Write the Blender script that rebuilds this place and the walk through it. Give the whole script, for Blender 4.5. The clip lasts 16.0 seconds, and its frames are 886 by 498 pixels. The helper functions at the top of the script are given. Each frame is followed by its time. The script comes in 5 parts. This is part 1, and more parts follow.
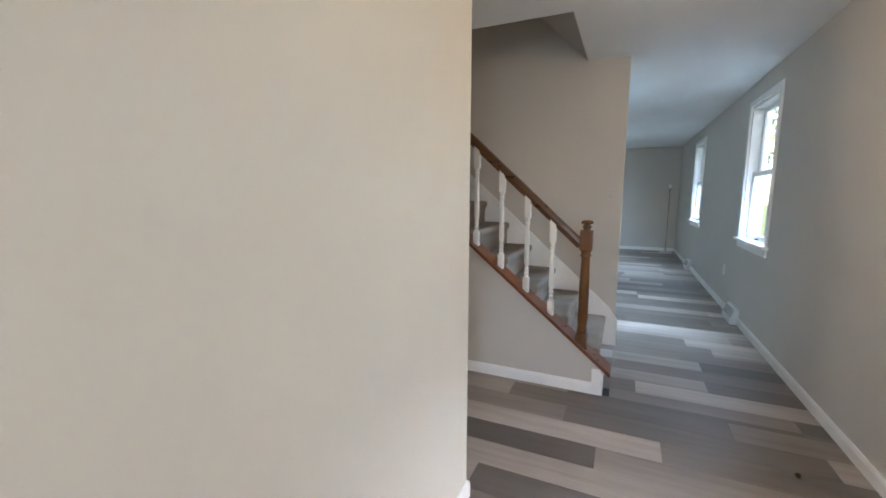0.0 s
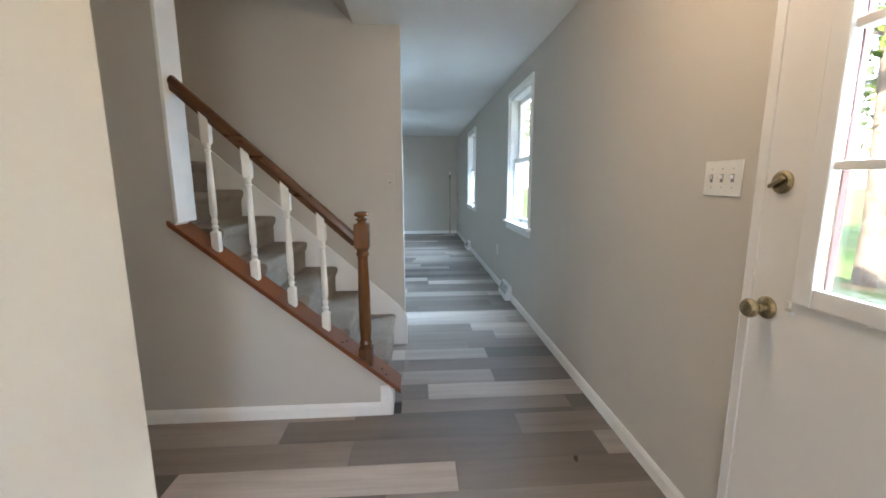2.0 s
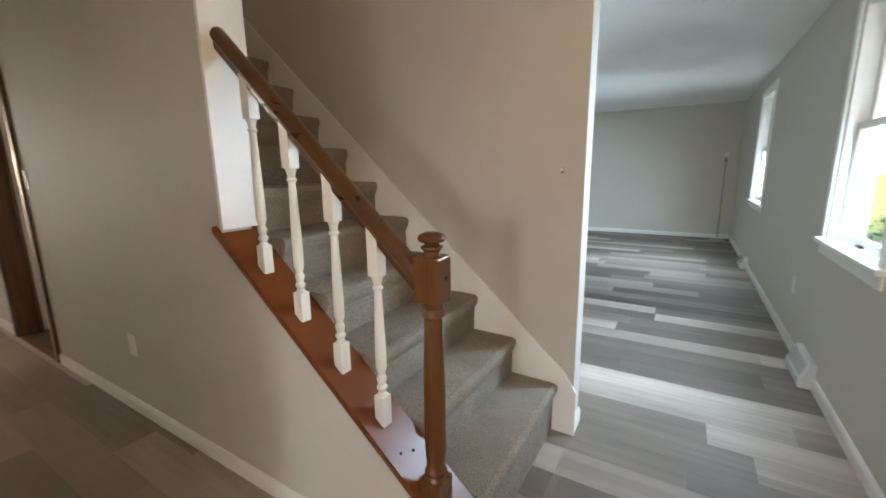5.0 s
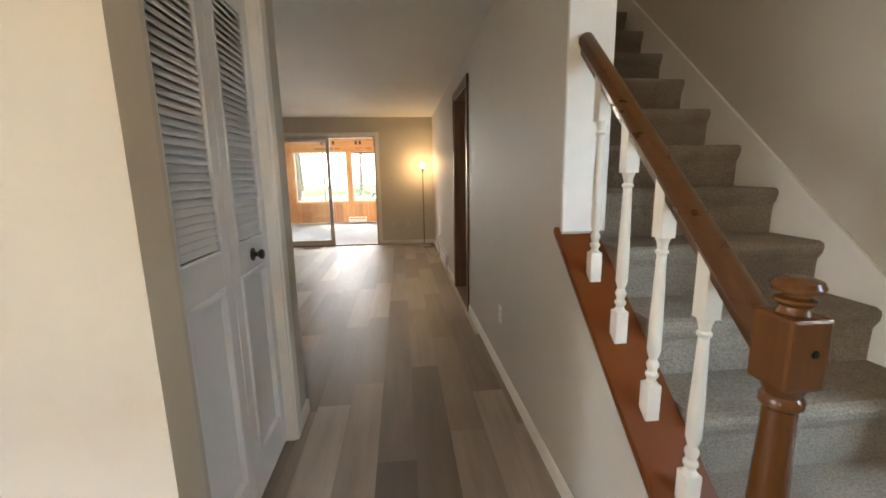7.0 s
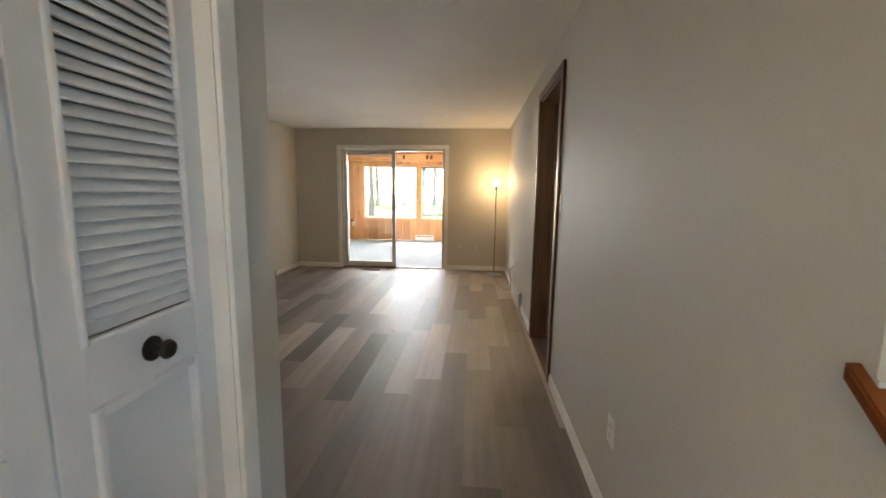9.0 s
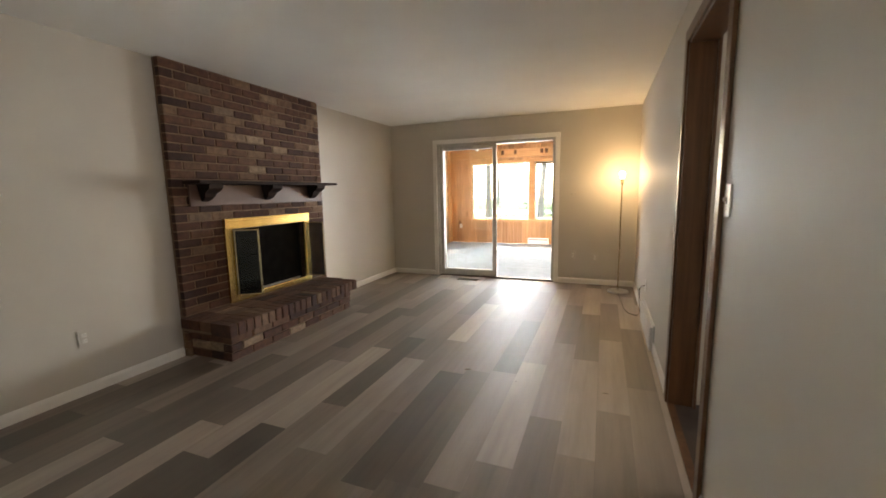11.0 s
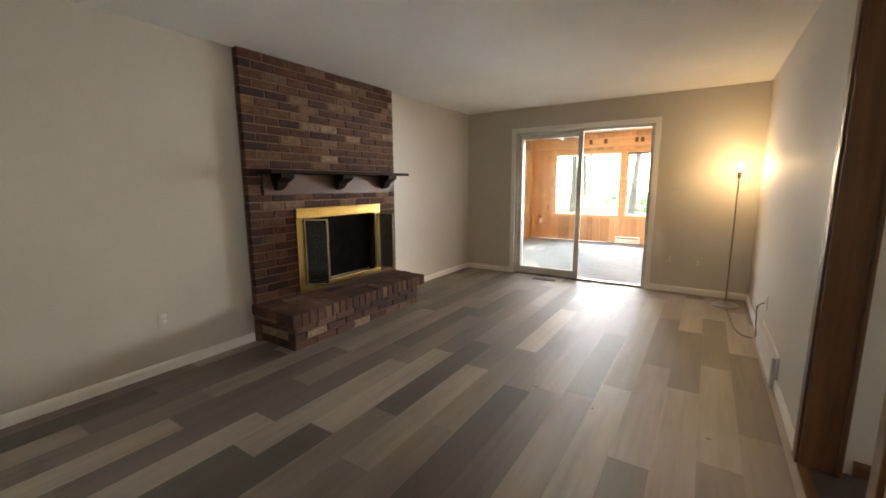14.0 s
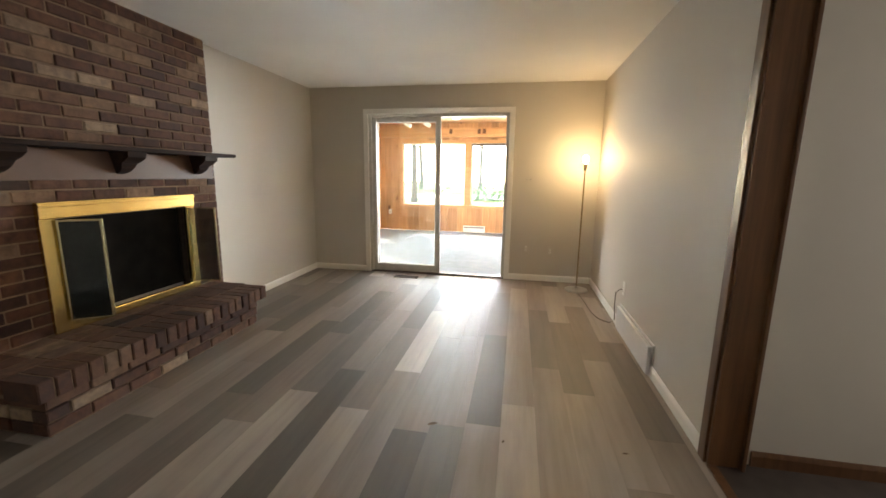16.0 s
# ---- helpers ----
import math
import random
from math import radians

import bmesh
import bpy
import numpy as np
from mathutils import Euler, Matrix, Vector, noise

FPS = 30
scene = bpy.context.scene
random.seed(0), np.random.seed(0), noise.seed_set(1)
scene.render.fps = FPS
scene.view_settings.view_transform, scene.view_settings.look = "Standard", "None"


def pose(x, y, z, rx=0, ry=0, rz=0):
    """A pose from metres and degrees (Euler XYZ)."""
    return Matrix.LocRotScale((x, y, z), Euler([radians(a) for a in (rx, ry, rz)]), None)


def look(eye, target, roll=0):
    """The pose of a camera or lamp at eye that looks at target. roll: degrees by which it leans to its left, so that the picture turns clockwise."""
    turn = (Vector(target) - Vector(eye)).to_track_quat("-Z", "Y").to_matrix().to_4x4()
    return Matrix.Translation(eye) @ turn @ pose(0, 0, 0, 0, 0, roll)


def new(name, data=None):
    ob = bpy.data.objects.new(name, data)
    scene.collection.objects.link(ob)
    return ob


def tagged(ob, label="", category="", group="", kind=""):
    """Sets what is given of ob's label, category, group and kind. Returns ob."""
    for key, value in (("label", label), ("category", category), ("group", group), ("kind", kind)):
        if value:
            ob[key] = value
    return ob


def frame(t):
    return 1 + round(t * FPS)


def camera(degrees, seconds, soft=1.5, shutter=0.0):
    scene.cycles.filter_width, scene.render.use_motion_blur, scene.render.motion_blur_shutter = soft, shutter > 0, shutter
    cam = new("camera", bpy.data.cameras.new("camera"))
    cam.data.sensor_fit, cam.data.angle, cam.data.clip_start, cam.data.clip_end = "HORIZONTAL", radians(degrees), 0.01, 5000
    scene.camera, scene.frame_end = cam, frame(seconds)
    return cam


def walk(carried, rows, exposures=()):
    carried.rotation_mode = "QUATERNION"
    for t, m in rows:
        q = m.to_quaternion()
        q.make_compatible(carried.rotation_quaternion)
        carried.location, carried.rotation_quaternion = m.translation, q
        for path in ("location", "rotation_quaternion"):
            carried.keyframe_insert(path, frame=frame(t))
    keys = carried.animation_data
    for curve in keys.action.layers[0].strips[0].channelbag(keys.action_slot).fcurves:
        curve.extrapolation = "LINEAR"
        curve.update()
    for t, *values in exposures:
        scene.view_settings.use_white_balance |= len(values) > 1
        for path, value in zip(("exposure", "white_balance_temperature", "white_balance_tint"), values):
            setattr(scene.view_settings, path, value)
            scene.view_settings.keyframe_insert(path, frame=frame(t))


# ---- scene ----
cam = camera(95.6, 16.0, 1.6, 0.2)
PATH = [
    (0, (-2.637, -0.086, 1.273), (-0.831, 0.729, 1.005), 0.2),
    (0.5, (-2.487, -0.084, 1.267), (-0.596, 0.492, 0.966), 0.4),
    (1, (-2.376, -0.094, 1.261), (-0.43, 0.226, 0.933), 0.2),
    (1.5, (-2.25, -0.121, 1.253), (-0.28, -0.053, 0.916), -0.1),
    (2, (-2.061, -0.16, 1.266), (-0.093, -0.289, 0.937), -0.2),
    (2.5, (-1.908, -0.204, 1.254), (0.047, -0.439, 0.904), 0.3),
    (3, (-1.709, -0.256, 1.266), (0.24, -0.503, 0.89), 0.5),
    (3.2, (-1.62, -0.275, 1.272), (0.333, -0.468, 0.884), 0.2),
    (5.3, (-0.767, -0.45, 1.278), (0.724, 0.828, 0.904), -1.0),
    (5.5, (-0.728, -0.438, 1.276), (0.603, 1.01, 0.91), -1.2),
    (6, (-0.636, -0.443, 1.293), (0.224, 1.326, 0.93), -1.2),
    (6.5, (-0.61, -0.487, 1.307), (-0.153, 1.424, 0.936), -1.1),
    (7, (-0.615, -0.458, 1.293), (-0.416, 1.499, 0.931), -1.0),
    (7.5, (-0.607, -0.283, 1.296), (-0.532, 1.694, 1.001), -0.5),
    (8, (-0.615, -0.071, 1.304), (-0.633, 1.914, 1.056), -0.7),
    (8.2, (-0.629, 0.021, 1.317), (-0.661, 2.003, 1.054), 0.1),
    (10.3, (-0.407, 1.149, 1.32), (-0.864, 3.076, 1.043), -1.0),
    (10.5, (-0.405, 1.221, 1.309), (-0.925, 3.133, 1.037), -1.0),
    (11, (-0.407, 1.426, 1.304), (-1.145, 3.264, 1.023), -1.1),
    (11.5, (-0.435, 1.604, 1.299), (-1.463, 3.294, 1.006), -1.2),
    (12, (-0.454, 1.725, 1.316), (-1.78, 3.19, 1.009), -0.9),
    (12.5, (-0.48, 1.79, 1.315), (-1.964, 3.096, 1.008), -0.2),
    (13, (-0.477, 1.822, 1.309), (-1.95, 3.139, 1.005), 0.2),
    (13.5, (-0.457, 1.799, 1.318), (-1.774, 3.273, 1.016), 0.1),
    (14, (-0.464, 1.725, 1.307), (-1.546, 3.377, 0.99), -0.3),
    (14.5, (-0.504, 1.711, 1.284), (-1.369, 3.483, 0.945), -0.2),
    (15, (-0.613, 1.841, 1.276), (-1.306, 3.684, 0.924), 0.4),
    (15.5, (-0.744, 2.041, 1.28), (-1.276, 3.936, 0.925), 0.9),
    (16, (-0.912, 2.232, 1.287), (-1.268, 4.166, 0.923), 0.8),
]
EXPOSURES = [(0, 4.0, 6700, 22), (1.5, 4.1, 6900, 21), (3, 4.2, 6900, 19), (5.5, 4.2, 8300, 23), (6.3, 4.2, 8400, 23), (8, 4.4, 7000, 16), (10.5, 4.5, 7450, 17), (12.5, 4.35, 7350, 18), (14, 4.45, 7400, 17), (16, 4.6, 7200, 14)]
walk(cam, [(t, look(e, a, r)) for t, e, a, r in PATH], EXPOSURES)

# ---- plan, metres ----
H = 2.35            # ceiling
YF = -1.168         # inside face of the front wall
XL = -3.60          # family room, fireplace wall
YB = 7.243          # family room, wall with the sliding door
XE = 7.85           # living room, far wall
SX0, SX1, SY = -4.12, 0.75, 11.35   # sunroom

# ---- world and sun ----
world = bpy.data.worlds.new("sky")
scene.world = world
world.use_nodes = True
wn = world.node_tree.nodes
sky = wn.new("ShaderNodeTexSky")
sky.sky_type = "NISHITA"
sky.sun_disc = False
sky.sun_elevation = radians(37)
sky.sun_rotation = radians(-37)
world.node_tree.links.new(sky.outputs[0], wn["Background"].inputs[0])
wn["Background"].inputs[1].default_value = 0.14
sun = new("sun", bpy.data.lights.new("sun", "SUN"))
sun.data.energy, sun.data.angle, sun.data.color = 2.2, radians(0.6), (1.0, 0.93, 0.82)
SUN_FROM = Vector((-math.sin(radians(37)) * math.cos(radians(37)), math.cos(radians(37)) * math.cos(radians(37)), math.sin(radians(37))))
sun.matrix_world = look(SUN_FROM * 30, (0, 0, 0))


def panel_light(name, eye, target, w, h, watts, colour):
    """An area lamp: the sky's light at a window or door, or added fill."""
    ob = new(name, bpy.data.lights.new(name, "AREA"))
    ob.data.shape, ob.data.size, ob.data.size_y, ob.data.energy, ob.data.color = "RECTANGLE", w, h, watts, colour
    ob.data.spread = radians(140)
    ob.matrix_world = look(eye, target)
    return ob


SKYBLUE = (0.42, 0.70, 1.0)
panel_light("sky_light_living_1", (1.715, YF - 0.14, 1.45), (2.0, 0.5, 0.2), 0.38, 1.2, 4.6, SKYBLUE)
panel_light("sky_light_living_2", (5.15, YF - 0.14, 1.45), (5.3, 0.5, 0.2), 0.58, 1.2, 5.2, SKYBLUE)
panel_light("sky_light_door", (-1.42, YF - 0.75, 2.85), (-1.42, 0.2, 0.5), 0.9, 0.7, 12.0, (0.70, 0.85, 1.0))
panel_light("sky_light_sunroom_far", (-0.45, SY + 0.10, 1.29), (-0.9, 7, 0.9), 1.4, 1.3, 9.0, (0.80, 0.91, 1.0))
panel_light("sky_light_sunroom_middle", (-2.435, SY + 0.12, 1.48), (-2.2, 7, 0.9), 0.56, 0.9, 1.8, (0.70, 0.89, 1.0))
panel_light("sky_light_sunroom_side", (SX0 - 0.02, 9.15, 1.35), (0.0, 8.6, 1.1), 1.7, 1.25, 2.6, (0.80, 0.91, 1.0))
# three fill lamps at added openings out of view, no windows known there
panel_light("fill_light_dining", (-5.06, -0.675, 1.45), (0.0, -0.3, 0.7), 0.62, 1.25, 1.4, (0.60, 0.80, 1.0))
panel_light("fill_light_upstairs", (0.49, 3.02, 3.75), (0.49, 0.5, 2.3), 0.7, 1.0, 0.12, (1.0, 0.93, 0.82))
panel_light("fill_light_passage", (2.55, 3.63, 1.4), (0.0, 3.7, 1.0), 0.7, 1.1, 0.65, (0.95, 0.97, 1.0))
hall_lamp = new("foyer_light", bpy.data.lights.new("foyer_light", "POINT"))
hall_lamp.data.energy, hall_lamp.data.color, hall_lamp.data.shadow_soft_size = 1.45, (1.0, 0.79, 0.54), 0.09
hall_lamp.location = (-0.85, -0.55, 2.255)
bulb = new("bulb_light", bpy.data.lights.new("bulb_light", "POINT"))
bulb.data.energy, bulb.data.color, bulb.data.shadow_soft_size = 0.17, (1.0, 0.66, 0.36), 0.035
bulb.location = (-0.21, 6.90, 1.47)


# ---- materials ----
class Graph:
    """Small helper for node materials."""

    def __init__(self, name, rough=0.5, metal=0.0, spec=0.5):
        self.m = bpy.data.materials.new(name)
        self.m.use_nodes = True
        self.t = self.m.node_tree
        self.b = self.t.nodes["Principled BSDF"]
        self.b.inputs["Roughness"].default_value = rough
        self.b.inputs["Metallic"].default_value = metal
        self.b.inputs["Specular IOR Level"].default_value = spec

    def node(self, kind, **inputs):
        n = self.t.nodes.new(kind)
        for k, v in inputs.items():
            n.inputs[k.replace("_", " ")].default_value = v
        return n

    def link(self, a, b):
        self.t.links.new(a, b)

    def coords(self, scale=(1, 1, 1)):
        c = self.t.nodes.new("ShaderNodeNewGeometry")
        mp = self.t.nodes.new("ShaderNodeMapping")
        mp.inputs["Scale"].default_value = scale
        self.link(c.outputs["Position"], mp.inputs["Vector"])
        return mp.outputs["Vector"]

    def noise(self, scale, detail=4.0, stretch=(1, 1, 1), rough=0.55, offset=None):
        v = self.coords(stretch)
        if offset is not None:
            add = self.t.nodes.new("ShaderNodeVectorMath")
            self.link(v, add.inputs[0])
            self.link(offset, add.inputs[1])
            v = add.outputs[0]
        n = self.node("ShaderNodeTexNoise", Scale=scale, Detail=detail, Roughness=rough)
        self.link(v, n.inputs["Vector"])
        return n.outputs["Fac"]

    def ramp(self, fac, stops):
        r = self.t.nodes.new("ShaderNodeValToRGB")
        e = r.color_ramp.elements
        while len(e) < len(stops):
            e.new(0.5)
        for el, (p, c) in zip(e, stops):
            el.position, el.color = p, (*c, 1)
        self.link(fac, r.inputs["Fac"])
        return r.outputs["Color"]

    def mix(self, fac, a, b, mode="MIX"):
        n = self.t.nodes.new("ShaderNodeMix")
        n.data_type, n.blend_type = "RGBA", mode
        for val, k in ((fac, 0), (a, 6), (b, 7)):
            if isinstance(val, (int, float)):
                n.inputs[k].default_value = val
            elif isinstance(val, tuple):
                n.inputs[k].default_value = (*val, 1)
            else:
                self.link(val, n.inputs[k])
        return n.outputs[2]

    def colour(self, c):
        if isinstance(c, tuple):
            self.b.inputs["Base Color"].default_value = (*c, 1)
        else:
            self.link(c, self.b.inputs["Base Color"])

    def bump(self, fac, strength, dist):
        n = self.node("ShaderNodeBump", Strength=strength, Distance=dist)
        self.link(fac, n.inputs["Height"])
        self.link(n.outputs["Normal"], self.b.inputs["Normal"])

    def rough_from(self, fac, lo, hi):
        n = self.node("ShaderNodeMapRange")
        n.inputs["To Min"].default_value, n.inputs["To Max"].default_value = lo, hi
        self.link(fac, n.inputs["Value"])
        self.link(n.outputs["Result"], self.b.inputs["Roughness"])


def shade(c, k):
    return tuple(min(1.0, v * k) for v in c)


def mottled(name, c, rough=0.5, metal=0.0, spread=0.08, scale=3.0, grain=160.0, bump=0.06, dist=0.002, spec=0.5):
    """Plain paint, plastic or metal with faint blotches and fine relief."""
    g = Graph(name, rough, metal, spec)
    big = g.noise(scale, 3)
    g.colour(g.ramp(big, [(0.3, shade(c, 1 - spread)), (0.7, shade(c, 1 + spread))]))
    fine = g.noise(grain, 2)
    g.bump(fine, bump, dist)
    g.rough_from(big, max(0.02, rough - (0.06 if rough > 0.3 else 0.015)), min(1, rough + (0.06 if rough > 0.3 else 0.015)))
    return g.m


def wood(name, dark, light, rough=0.3, along="z", scale=5.0, bump=0.08, knots=False, random_tone=0.0, spec=0.5):
    g = Graph(name, rough, 0.0, spec)
    s = {"x": (0.06, 1, 1), "y": (1, 0.06, 1), "z": (1, 1, 0.06)}[along]
    off = None
    if random_tone:
        info = g.t.nodes.new("ShaderNodeObjectInfo")
        sc = g.node("ShaderNodeVectorMath")
        sc.operation = "SCALE"
        sc.inputs["Scale"].default_value = 37.0
        g.link(info.outputs["Random"], sc.inputs[0])
        off = sc.outputs[0]
    n = g.noise(scale * 7, 6, s, 0.62, off)
    col = g.ramp(n, [(0.3, dark), (0.52, tuple((a + b) / 2 for a, b in zip(dark, light))), (0.72, light)])
    if random_tone:
        tone = g.ramp(info.outputs["Random"], [(0.0, (1 - random_tone,) * 3), (1.0, (1 + random_tone * 0.4,) * 3)])
        col = g.mix(1.0, col, tone, "MULTIPLY")
    if knots:
        v = g.node("ShaderNodeTexVoronoi", Scale=2.3)
        g.link(g.coords((1.6, 1.6, 0.7)), v.inputs["Vector"])
        k = g.ramp(v.outputs["Distance"], [(0.05, (0.25, 0.16, 0.1)), (0.13, (1, 1, 1))])
        col = g.mix(1.0, col, k, "MULTIPLY")
    g.colour(col)
    g.bump(n, bump, 0.002)
    g.rough_from(n, rough - 0.05, rough + 0.12)
    return g.m


def plank_material(name, island=False):
    """Grey-brown vinyl plank with printed grain; the tone differs from plank to plank."""
    g = Graph(name, 0.48, 0.0, 1.0)
    if island:
        geo = g.t.nodes.new("ShaderNodeNewGeometry")
        rnd = geo.outputs["Random Per Island"]
        tone = g.ramp(rnd, [(0.0, (0.20,) * 3), (0.35, (0.42,) * 3), (0.7, (0.6,) * 3), (1.0, (0.95,) * 3)])
    else:
        info = g.t.nodes.new("ShaderNodeObjectInfo")
        rnd, tone = info.outputs["Random"], info.outputs["Color"]
    sc = g.node("ShaderNodeVectorMath")
    sc.operation = "SCALE"
    sc.inputs["Scale"].default_value = 53.0
    g.link(rnd, sc.inputs[0])
    grain = g.noise(24, 6, (1.0, 0.05, 1), 0.62, sc.outputs[0])
    broad = g.noise(5, 4, (1.0, 0.16, 1), 0.6, sc.outputs[0])
    base = g.ramp(tone, [(0.0, (0.060, 0.047, 0.037)), (0.5, (0.210, 0.170, 0.139)), (1.0, (0.52, 0.445, 0.385))])
    gr = g.ramp(grain, [(0.28, (0.82, 0.80, 0.79)), (0.5, (0.99, 0.99, 0.99)), (0.75, (1.09, 1.085, 1.075))])
    br = g.ramp(broad, [(0.3, (0.74, 0.725, 0.71)), (0.7, (1.18, 1.17, 1.15))])
    g.colour(g.mix(1.0, g.mix(1.0, base, gr, "MULTIPLY"), br, "MULTIPLY"))
    g.bump(grain, 0.10, 0.0012)
    g.rough_from(broad, 0.45, 0.53)
    return g.m


def brick_material(name):
    g = Graph(name, 0.85)
    info = g.t.nodes.new("ShaderNodeObjectInfo")
    base = g.ramp(info.outputs["Random"], [(0.0, (0.040, 0.015, 0.009)), (0.3, (0.074, 0.028, 0.014)), (0.6, (0.103, 0.040, 0.020)), (0.9, (0.145, 0.070, 0.038)), (0.96, (0.19, 0.11, 0.062))])
    buff = g.t.nodes.new("ShaderNodeSeparateColor")
    g.link(info.outputs["Color"], buff.inputs["Color"])
    base = g.mix(buff.outputs["Red"], base, (0.36, 0.25, 0.16))
    n = g.noise(22, 5)
    mott = g.ramp(n, [(0.3, (0.62, 0.6, 0.6)), (0.7, (1.25, 1.25, 1.25))])
    g.colour(g.mix(1.0, base, mott, "MULTIPLY"))
    g.bump(g.noise(90, 4), 0.5, 0.004)
    return g.m


def carpet_material(name, dark, light, grain=260.0, dist=0.006):
    g = Graph(name, 0.95, 0.0, 0.1)
    f = g.noise(grain, 3, rough=0.7)
    b = g.noise(7, 4)
    c = g.ramp(f, [(0.3, dark), (0.7, light)])
    g.colour(g.mix(1.0, c, g.ramp(b, [(0.3, (0.86,) * 3), (0.7, (1.1,) * 3)]), "MULTIPLY"))
    g.bump(f, 0.8, dist)
    return g.m


def glass_material(name, tint=(0.97, 0.99, 0.98), rough=0.0):
    g = Graph(name, rough)
    g.b.inputs["Transmission Weight"].default_value = 1.0
    g.b.inputs["IOR"].default_value = 1.45
    g.colour(tint)
    return g.m


def smoked_material(name, c, cover):
    g = Graph(name, 0.06)
    g.colour(c)
    g.b.inputs["Alpha"].default_value = cover
    return g.m


def glow_material(name, c, strength):
    g = Graph(name, 0.4)
    g.b.inputs["Emission Color"].default_value = (*c, 1)
    g.b.inputs["Emission Strength"].default_value = strength
    g.colour((0.9, 0.85, 0.75))
    return g.m


